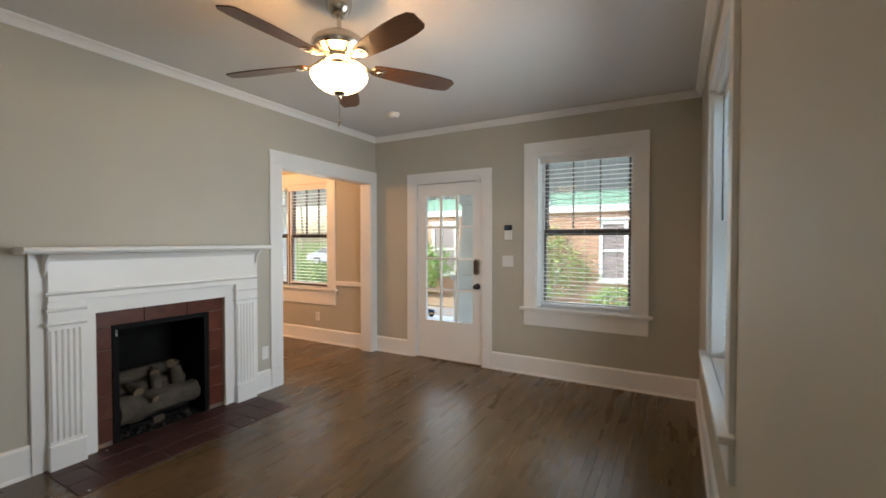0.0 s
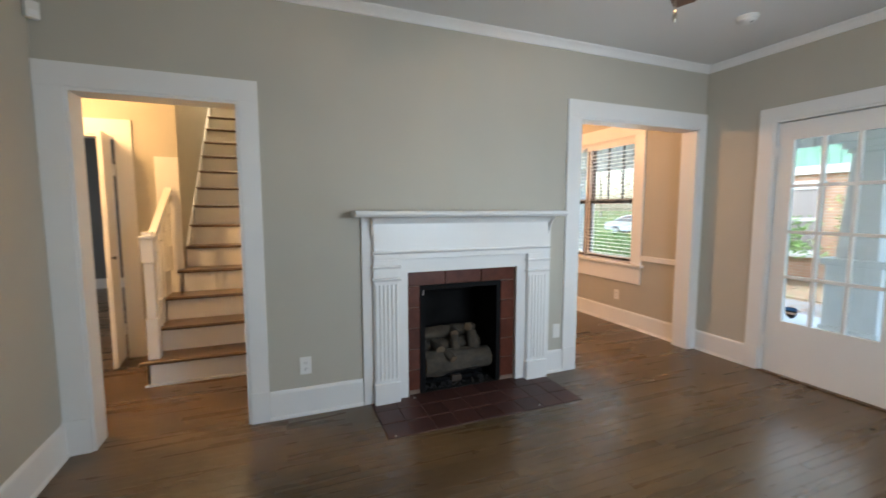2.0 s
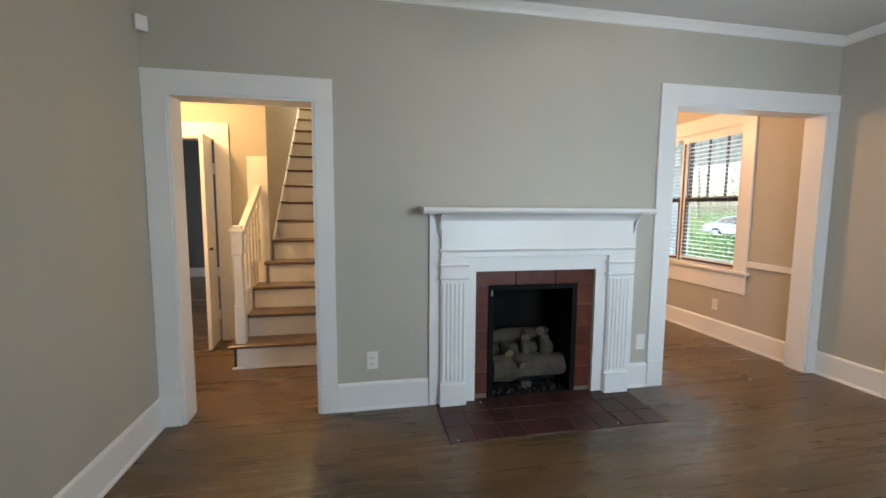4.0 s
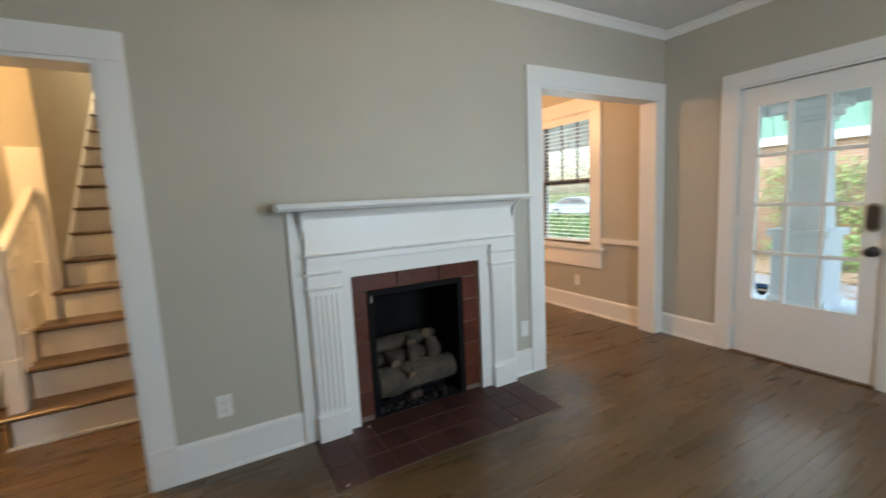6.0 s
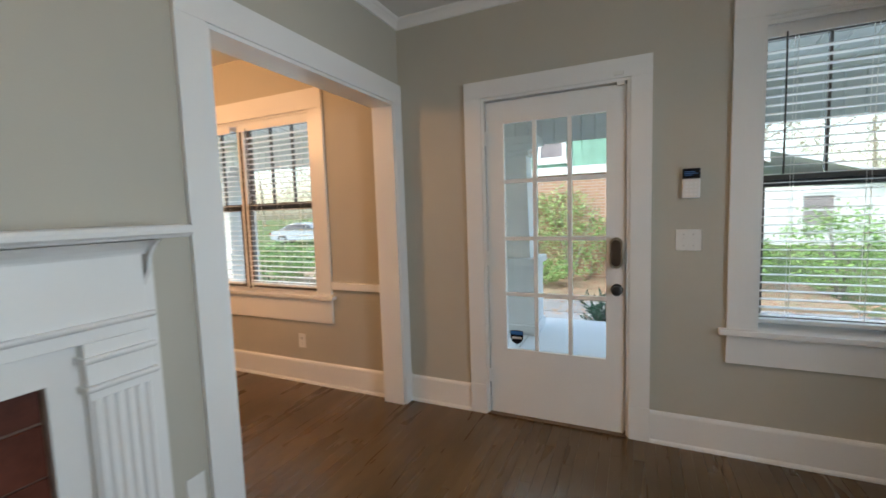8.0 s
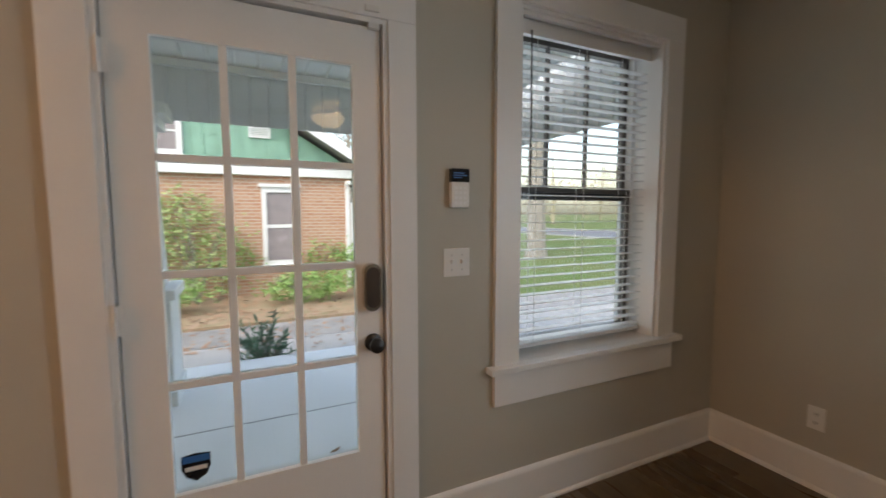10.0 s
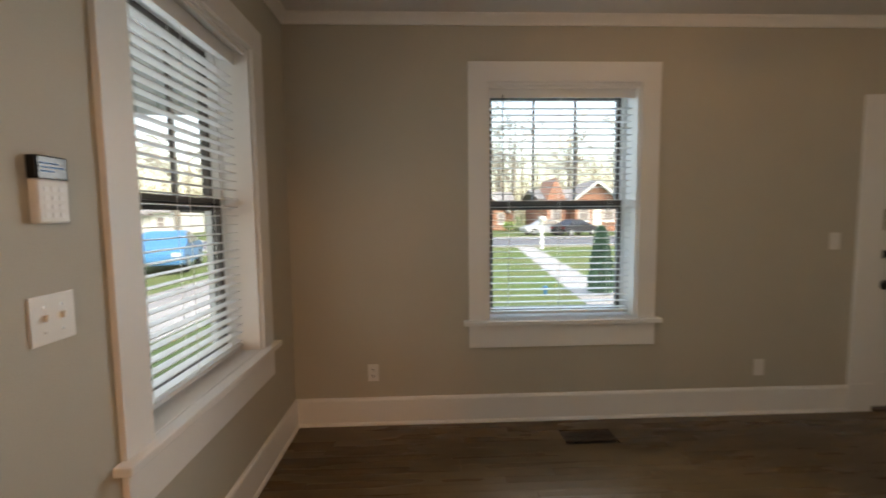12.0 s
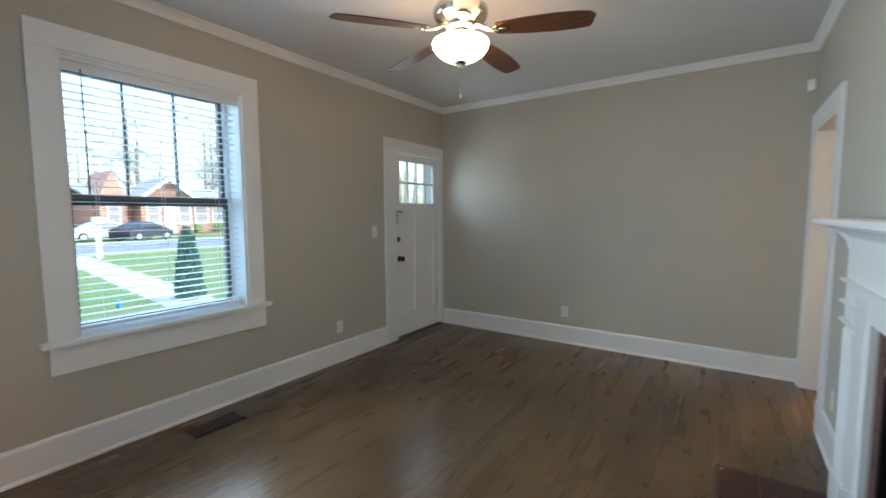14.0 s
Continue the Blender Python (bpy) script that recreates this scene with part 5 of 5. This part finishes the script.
def car(m, paint, label):
    """A saloon car, nose to local +x, 4.5 m long."""
    c = thing("parked_car", m, label, "car")
    side = [(-2.2, 0.35), (-2.25, 0.62), (-2.15, 0.92), (-1.55, 0.98), (-0.95, 1.38), (-0.2, 1.46), (0.45, 1.40), (1.05, 1.0), (1.9, 0.86), (2.2, 0.68), (2.22, 0.35), (1.75, 0.30), (-1.75, 0.30)]
    bm = bmesh.new()
    prism(bm, side, -0.86, 0.86, "y")
    for v in bm.verts:
        if v.co.z > 1.1:
            v.co.y *= 0.76
    bmesh.ops.bevel(bm, geom=list(bm.edges), offset=0.05, segments=2, affect="EDGES", clamp_overlap=True)
    body = part("body", bm, paint, c, smooth=True)
    bm = bmesh.new()
    prism(bm, [(-1.35, 1.02), (-0.92, 1.33), (-0.2, 1.40), (0.40, 1.35), (0.88, 1.02)], -0.875, 0.875, "y")
    for v in bm.verts:
        if v.co.z > 1.1:
            v.co.y *= 0.79
    part("side_glass", bm, CARGLASS, body, "dark side windows")
    for s in (-1, 1):
        part("headlight", boxes((2.15, 2.235, s * 0.68 - 0.14, s * 0.68 + 0.14, 0.62, 0.76), bevel=0.02), PLATE, body)
        part("tail_light", boxes((-2.26, -2.18, s * 0.68 - 0.14, s * 0.68 + 0.14, 0.66, 0.82), bevel=0.02), REDL, body)
    for x in (-1.38, 1.38):
        for s in (-1, 1):
            bm = bmesh.new()
            lathe(bm, [(0.20, -0.1), (0.30, -0.1), (0.325, -0.06), (0.325, 0.06), (0.30, 0.1), (0.20, 0.1)], 24, (x, s * 0.80, 0.325), "y")
            wh = part("wheel", bm, TYRE, c, "black tyre", smooth=True)
            bm = bmesh.new()
            lathe(bm, [(0.205, -0.09), (0.20, -0.105), (0.05, -0.115), (0.0, -0.115)] if s < 0 else [(0.205, 0.09), (0.20, 0.105), (0.05, 0.115), (0.0, 0.115)], 20, (x, s * 0.80, 0.325), "y")
            part("rim", bm, CARSILV, wh, "silver wheel rim", smooth=True)
    return c


car(pose(35.5, -10.3, -0.5, 0, 0, -62), CARDARK, "dark saloon car parked in the drive across the street")
car(pose(37.5, -8.0, -0.5, 0, 0, 100), CARSILV, "pale silver car parked in the drive across the street")
car(pose(13.6, 13.2, -0.5, 0, 0, 200), CARBLUE, "bright blue car parked beside the driveway")
car(pose(-23.0, 24.5, -0.5, 0, 0, 20), CARSILV, "pale car parked beyond the shrubs behind the house")
car(pose(31.3, 9.0, -0.5, 0, 0, 90), CARSILV, "pale car parked along the far kerb")

mb = thing("yard_sign_post", pose(20.6, -3.1, -0.52), "white wooden post by the street", "post")
part("post", boxes((-0.09, 0.09, -0.09, 0.09, 0, 1.55), bevel=0.01), EXTW, mb)
part("box", boxes((-0.3, 0.25, -0.16, 0.16, 1.55, 1.85), bevel=0.04), EXTW, mb, "white mailbox")


# ---- plants ----
def leaf_cloud(bm, centre, radii, count, size, rng, flat=0.5):
    """Many small bent leaves scattered in an uneven ellipsoid."""
    cx, cy, cz = centre
    for _ in range(count):
        d = Vector((rng.gauss(0, 1), rng.gauss(0, 1), rng.gauss(0, 1))).normalized()
        r = rng.uniform(0.35, 1.0) ** 0.6 * (0.8 + 0.45 * noise.noise(d * 2.1 + Vector(centre)))
        p = Vector((cx + d.x * r * radii[0], cy + d.y * r * radii[1], cz + d.z * r * radii[2]))
        a = Vector((rng.gauss(0, 1), rng.gauss(0, 1), rng.gauss(0, flat))).normalized() * size * rng.uniform(0.6, 1.3)
        b = a.cross(Vector((rng.gauss(0, 1), rng.gauss(0, 1), rng.gauss(0, 1)))).normalized() * size * 0.42
        q = [bm.verts.new(p + o) for o in (-a, b, a, -b)]
        bm.faces.new(q)


def bare_tree(m, height, label, seed, trunk=0.22, leaves=0, leafm=LEAF2):
    rng = random.Random(seed)
    t = thing("street_tree", m, label, "tree", "trees along the street")
    bm = bmesh.new()
    lean = (rng.uniform(-0.3, 0.3), rng.uniform(-0.3, 0.3))
    tube(bm, [(0, 0, -0.1), (0.02, 0.0, 0.5), (lean[0] * 0.4, lean[1] * 0.4, height * 0.35), (lean[0], lean[1], height * 0.6), (lean[0] * 1.6, lean[1] * 1.6, height * 0.95)],
         [trunk * 1.35, trunk, trunk * 0.8, trunk * 0.5, trunk * 0.1], 10)
    part("trunk", bm, BARK, t, "grey-brown bark", smooth=True)
    bm = bmesh.new()
    tips = []
    for k in range(16):
        z = height * rng.uniform(0.32, 0.9)
        a = rng.uniform(0, 2 * math.pi)
        ln = height * rng.uniform(0.18, 0.36) * (1.15 - z / height * 0.6)
        p0 = Vector((lean[0] * z / height, lean[1] * z / height, z))
        p1 = p0 + Vector((math.cos(a) * ln * 0.5, math.sin(a) * ln * 0.5, ln * 0.3))
        p2 = p0 + Vector((math.cos(a + 0.2) * ln, math.sin(a + 0.2) * ln, ln * rng.uniform(0.5, 0.9)))
        r = trunk * 0.34 * (1.1 - z / height)
        tube(bm, [p0, p1, p2], [r, r * 0.65, r * 0.2], 6)
        for j in range(5):
            s = p1.lerp(p2, rng.uniform(0.0, 1.0))
            e = s + Vector((rng.uniform(-1, 1), rng.uniform(-1, 1), rng.uniform(0.1, 1.0))) * ln * 0.42
            tube(bm, [s, s.lerp(e, 0.5) + Vector((0, 0, 0.05)), e], [r * 0.35, r * 0.25, r * 0.08], 4)
            tips.append(e)
            for i in range(4):
                q = s.lerp(e, rng.uniform(0.2, 0.95))
                d = Vector((rng.uniform(-1, 1), rng.uniform(-1, 1), rng.uniform(-0.1, 1.0))) * ln * 0.26
                w = d.cross(Vector((0.3, 0.2, 1))).normalized() * (0.012 + 0.0016 * height)
                u = d.cross(w).normalized() * (0.012 + 0.0016 * height)
                c3 = [bm.verts.new(q + o) for o in (w, -w * 0.5 + u, -w * 0.5 - u)]
                tip = bm.verts.new(q + d)
                for a0, b0 in ((0, 1), (1, 2), (2, 0)):
                    bm.faces.new((c3[a0], c3[b0], tip))
    part("limb", bm, BARK, t, "bare spreading limbs", smooth=True)
    if leaves:
        bm = bmesh.new()
        for e in tips:
            leaf_cloud(bm, e, (0.8, 0.8, 0.6), max(3, leaves // len(tips)), 0.055, rng)
        part("crown", bm, leafm, t, "thin spring leaves")
    return t


def shrub(m, radii, count, size, label, material, seed, name="shrub"):
    rng = random.Random(seed)
    s = thing(name, m, label, "shrub")
    bm = bmesh.new()
    for k in range(7):
        a = rng.uniform(0, 6.28)
        tube(bm, [(0, 0, -0.05), (math.cos(a) * radii[0] * 0.25, math.sin(a) * radii[1] * 0.25, radii[2] * 0.8), (math.cos(a) * radii[0] * 0.6, math.sin(a) * radii[1] * 0.6, radii[2] * 1.6)], [0.02, 0.014, 0.004], 5)
    part("stem", bm, BARK, s)
    bm = bmesh.new()
    leaf_cloud(bm, (0, 0, radii[2]), radii, count, size, rng)
    part("foliage", bm, material, s)
    return s


def conifer(m, height, radius, label, seed):
    rng = random.Random(seed)
    s = thing("conical_evergreen", m, label, "evergreen shrub")
    bm = bmesh.new()
    tube(bm, [(0, 0, -0.05), (0, 0, height * 0.95)], [0.05, 0.01], 8)
    part("trunk", bm, BARK, s)
    bm = bmesh.new()
    for _ in range(3600):
        h = rng.uniform(0.02, 1.0) ** 1.15
        a = rng.uniform(0, 6.283)
        r = radius * (1 - h) ** 0.42 * rng.uniform(0.55, 1.0) * (1 + 0.15 * noise.noise(Vector((math.cos(a) * 2, math.sin(a) * 2, h * 6))))
        p = Vector((math.cos(a) * r, math.sin(a) * r, 0.05 + h * height * 0.97))
        d = Vector((math.cos(a) * 0.5 + rng.gauss(0, 0.3), math.sin(a) * 0.5 + rng.gauss(0, 0.3), 0.9)) * 0.06
        w = d.cross(Vector((rng.gauss(0, 1), rng.gauss(0, 1), 0.2))).normalized() * 0.018
        bm.faces.new([bm.verts.new(p + o) for o in (-d * 0.5, w, d, -w)])
    part("foliage", bm, CONIF, s)
    return s


conifer(pose(7.2, -0.83, -0.52), 1.62, 0.31, "small conical evergreen standing on the lawn", 5)


def spiky_plant(m, height, spread, count, label, seed):
    """Narrow needle-leaved stems that fan out from one root."""
    rng = random.Random(seed)
    s = thing("spiky_shrub", m, label, "shrub")
    stems, leaves = bmesh.new(), bmesh.new()
    for k in range(count):
        a, q = rng.uniform(0, 6.283), rng.uniform(0.1, 1.0)
        tip = Vector((math.cos(a) * spread * q, math.sin(a) * spread * q, height * rng.uniform(0.6, 1.0) * (1.1 - 0.45 * q)))
        mid = tip * 0.5 + Vector((0, 0, height * 0.12))
        tube(stems, [(0, 0, -0.03), mid, tip], [0.008, 0.006, 0.002], 4)
        for j in range(26):
            f = 0.25 + 0.75 * j / 25
            p = mid.lerp(tip, (f - 0.5) * 2) if f > 0.5 else Vector((0, 0, 0)).lerp(mid, f * 2)
            d = ((tip - mid).normalized() * 0.7 + Vector((rng.gauss(0, 0.6), rng.gauss(0, 0.6), rng.gauss(0.1, 0.4)))).normalized() * 0.085
            w = d.cross(Vector((rng.gauss(0, 1), rng.gauss(0, 1), 0.3))).normalized() * 0.008
            leaves.faces.new([leaves.verts.new(p + o) for o in (-w, d * 0.5 - w, d, d * 0.5 + w, w)])
    part("stem", stems, BARK, s)
    part("foliage", leaves, CONIF, s, "blue-green needles")
    return s


spiky_plant(pose(-2.22, 7.62, -0.52), 0.85, 0.42, 26, "small spiky blue-green shrub beside the porch", 11)
shrub(pose(1.6, 11.6, -0.46), (1.1, 0.8, 0.95), 1700, 0.05, "bright green bush at the corner of the brick house", LEAF, 12)
shrub(pose(0.1, 11.9, -0.46), (0.9, 0.6, 0.7), 1000, 0.05, "green bush under the brick house", LEAF, 13)
shrub(pose(-3.3, 12.3, -0.46), (1.3, 0.4, 1.2), 900, 0.045, "thin climbing shrub against the brick wall", LEAF2, 14)
shrub(pose(-4.9, 12.3, -0.46), (1.4, 0.4, 1.4), 950, 0.045, "thin yellow-green shrub against the brick wall", LEAF2, 15)
for k, (x, z, rx, rz, n) in enumerate(((-4.3, 1.0, 1.2, 1.2, 800), (-2.9, 0.5, 1.1, 0.8, 550), (-5.6, 1.2, 1.1, 1.2, 700), (-0.6, 0.35, 0.8, 0.6, 350), (-3.5, 1.5, 0.9, 0.7, 300))):
    rng = random.Random(70 + k)
    iv = thing("climbing_ivy", pose(x, 12.95, -0.5), "yellow-green ivy climbing the brick wall", "climbing plant", "ivy on the brick house")
    bm = bmesh.new()
    tube(bm, [(0, 0, 0), (0.05, 0.01, z), (-0.1, 0.0, z + rz)], [0.02, 0.014, 0.005], 5)
    part("stem", bm, BARK, iv)
    bm = bmesh.new()
    leaf_cloud(bm, (0, -0.06, z + 0.45), (rx, 0.13, rz), n, 0.055, rng)
    part("foliage", bm, LEAF2 if k % 2 == 0 else LEAF, iv)
shrub(pose(-1.2, 11.7, -0.46), (1.2, 0.6, 0.35), 1500, 0.05, "low green ground cover under the brick house", LEAF, 16)
shrub(pose(-4.2, 11.5, -0.46), (1.8, 0.7, 0.38), 1800, 0.05, "low green ground cover under the brick house", LEAF, 17)
shrub(pose(-7.6, 11.9, -0.46), (1.6, 0.8, 1.0), 2600, 0.07, "tall green shrub beside the brick house", LEAF, 18)
shrub(pose(-10.8, 9.9, -0.46), (2.2, 1.4, 0.62), 3000, 0.07, "low leafy green shrub beyond the porch", LEAFP, 19)
shrub(pose(-14.2, 9.2, -0.46), (2.4, 1.6, 0.7), 3000, 0.08, "low leafy green shrub beyond the porch", LEAFP, 20)
for k, (x, y, h, tr, lv) in enumerate(((8.8, 17.0, 14, 0.42, 500), (34.5, 6.5, 15, 0.38, 700), (35.5, -1.5, 13, 0.26, 500), (36.0, -22.0, 14, 0.3, 500), (34.5, 15.0, 14, 0.3, 600), (62.0, -8.0, 17, 0.4, 0),
                                       (66.0, -20.0, 18, 0.4, 0), (63.0, 10.0, 17, 0.4, 600), (38.0, 27.0, 14, 0.3, 500), (14.5, 33.0, 14, 0.35, 600), (-12.5, 15.5, 12, 0.2, 900), (-18.0, 14.0, 13, 0.22, 900), (70, -34, 18, 0.4, 0), (66, 34, 17, 0.4, 500), (58, -2, 16, 0.35, 1100), (57, -26, 17, 0.35, 900), (72, -12, 20, 0.45, 900), (75, -2, 20, 0.45, 900), (74, -24, 19, 0.45, 700), (60, 18, 18, 0.4, 1000), (44, 5.5, 15, 0.32, 900), (45, -24, 15, 0.3, 700), (48, 38, 16, 0.35, 900), (27, 52, 16, 0.35, 900), (8, 48, 17, 0.4, 900))):
    bare_tree(pose(x, y, -0.52, 0, 0, 37 * k), h, "tall tree with bare limbs and thin spring leaves", 40 + k, tr, lv)

# woods beyond the houses: countless pale twigs and thin spring leaves
def far_woods(m, length, depth, height, count, seed, label):
    rng = random.Random(seed)
    bm = bmesh.new()
    for _ in range(count):
        u, d = rng.uniform(-length / 2, length / 2), rng.uniform(0, depth)
        top = height * (0.75 + 0.35 * noise.noise(Vector((u * 0.09, d * 0.05, seed))))
        z = top * rng.uniform(0.0, 1.0) ** 0.8
        p = Vector((u, d, z))
        a = Vector((rng.gauss(0, 0.55), rng.gauss(0, 0.4), rng.uniform(0.3, 1.0))).normalized() * rng.uniform(0.5, 1.3)
        b = a.cross(Vector((rng.gauss(0, 0.3), 1, rng.gauss(0, 0.3)))).normalized() * rng.uniform(0.02, 0.06)
        bm.faces.new([bm.verts.new(p + o) for o in (-a, b, a, -b)])
    for k in range(int(length / 5)):
        u, d = rng.uniform(-length / 2, length / 2), rng.uniform(0, depth)
        tube(bm, [(u, d, -0.3), (u + rng.uniform(-0.4, 0.4), d, height * 0.4), (u + rng.uniform(-1, 1), d, height * 0.9)], [0.35, 0.25, 0.06], 6)
    ob = tagged(new("far_woods", mesh("far_woods", bm, TWIG)), label, "woods", kind="stuff")
    ob.matrix_world = m
    return ob


far_woods(pose(80, 0, -0.5, 0, 0, -90), 190, 14, 19, 30000, 3, "pale bare woods beyond the houses")
far_woods(pose(50, -66, -0.5, 0, 0, -140), 90, 12, 17, 13000, 6, "pale bare woods down the street")
far_woods(pose(-10, 62, -0.5, 0, 0, 0), 130, 14, 16, 13000, 4, "pale bare woods behind the brick house")


for k, (x, y, r) in enumerate(((46.5, -19.5, 0.8), (46.5, -22.0, 0.9), (46.8, -24.2, 0.7), (47.0, 1.0, 0.9), (47.5, -6.5, 0.9), (47.0, 14.0, 1.0))):
    shrub(pose(x, y, -0.5), (r, r, r * 0.75), 700, 0.10, "round green bush before the houses", LEAF, 90 + k)


bm = bmesh.new()
bm.faces.new([bm.verts.new(c) for c in ((-0.075, 0.0, 0.004), (-0.02, 0.022, 0.012), (0.05, 0.018, 0.006), (0.085, 0.0, 0.016), (0.04, -0.020, 0.010), (-0.03, -0.018, 0.004))])
bmesh.ops.solidify(bm, geom=bm.faces[:], thickness=0.002)
lf = tagged(new("dry_leaf", mesh("dry_leaf", bm, LITTER2)), "single curled brown leaf lying on the porch slab", "fallen leaf")
lf.matrix_world = pose(-1.925, 5.27, -0.129, 0, 0, 35) @ Matrix.Scale(0.65, 4)
cap = thing("utility_marker", pose(7.27, 0.49, -0.52), "small blue utility marker stub standing in the lawn", "marker")
bm = bmesh.new()
lathe(bm, [(0.045, 0.0), (0.045, 0.16), (0.058, 0.165), (0.058, 0.20), (0.03, 0.215), (0.0, 0.216)], 16)
part("tube", bm, CARBLUE, cap, smooth=True)

# fallen leaves on the bed and the drive beside the brick house
rng = random.Random(8)
bm = bmesh.new()
for _ in range(2200):
    x = rng.uniform(-8, 2.0)
    y = min(12.9, 7.9 + 5 * rng.random() ** 0.55)
    p = Vector((x, y, -0.49 if y < 10.3 else -0.435))
    a = rng.uniform(0, 6.283)
    u, w = Vector((math.cos(a), math.sin(a), rng.uniform(-0.2, 0.2))) * rng.uniform(0.03, 0.07), Vector((-math.sin(a), math.cos(a), rng.uniform(-0.2, 0.4))) * 0.03
    bm.faces.new([bm.verts.new(p + o) for o in (-u, w, u, -w)])
tagged(new("fallen_leaves", mesh("fallen_leaves", bm, LITTER2)), "brown fallen leaves scattered over bed and drive", "fallen leaves", kind="stuff")


# ---- floor boards ----
def boards(name, x0, x1, y0, y1, label, single, holes=()):
    """Strip oak boards along local y, in courses 57 mm wide; single: each board is a piece of its own."""
    f = thing(name, pose(0, 0, 0), label, "floor", kind="structure")
    rng = random.Random(name)
    W = 0.0575
    n = int(math.ceil((x1 - x0) / W))
    bmj = None if single else bmesh.new()
    meshes = {}
    for i in range(n):
        xa = x0 + i * W
        xb = min(xa + W, x1)
        y = y0 - rng.uniform(0, 0.9)
        while y < y1:
            ln = rng.choice((0.8, 1.05, 1.3, 1.6))
            a, b = max(y, y0), min(y + ln, y1)
            y += ln
            if b - a < 0.02:
                continue
            spans = [(a, b)]
            for hx0, hx1, hy0, hy1 in holes:
                if xa < hx1 - 0.005 and xb > hx0 + 0.005:
                    cut = []
                    for p, q in spans:
                        if hy0 > p:
                            cut.append((p, min(q, hy0)))
                        if hy1 < q:
                            cut.append((max(p, hy1), q))
                    spans = [(p, q) for p, q in cut if q - p > 0.01]
            for p, q in spans:
                g = 0.0009
                if single:
                    bm = bmesh.new()
                    box(bm, 0, xb - xa - g, 0, q - p - g, -0.014, 0)
                    key = (round(xb - xa, 3), round(q - p, 3))
                    if key not in meshes:
                        meshes[key] = mesh("board", bm, OAK)
                    else:
                        bm.free()
                    ob = piece("board", meshes[key], f, (xa, p, 0.0))
                else:
                    box(bmj, xa, xb - g, p, q - g, -0.014, 0)
    if not single:
        ob = part("boards", bmj, OAK2, f, "oak strip boards")
        ob["kind"] = "stuff"
    return f


OAK2 = OAK.copy()
OAK2.name = "brown_oak_boards_joined"
nt2 = OAK2.node_tree
geo = nt2.nodes.new("ShaderNodeNewGeometry")
for n in list(nt2.nodes):
    if n.bl_idname == "ShaderNodeObjectInfo":
        for l in list(nt2.links):
            if l.from_node == n:
                nt2.links.new(geo.outputs["Random Per Island"], l.to_socket)
boards("floor_living", XW, XE, YS, YN, "dark brown oak strip floor with a satin sheen", True, [(-3.375, -2.846, 1.02, 2.444), (-0.17, -0.045, 2.16, 2.49)])
boards("floor_dining", -7.4, XW, 0.72, YN, "brown oak strip floor of the dining room", False, [(-3.9, -3.36, 1.2, 2.3)])
boards("floor_hall", -9.3, XW, -4.2, 0.60, "brown oak strip floor of the stair hall", False)
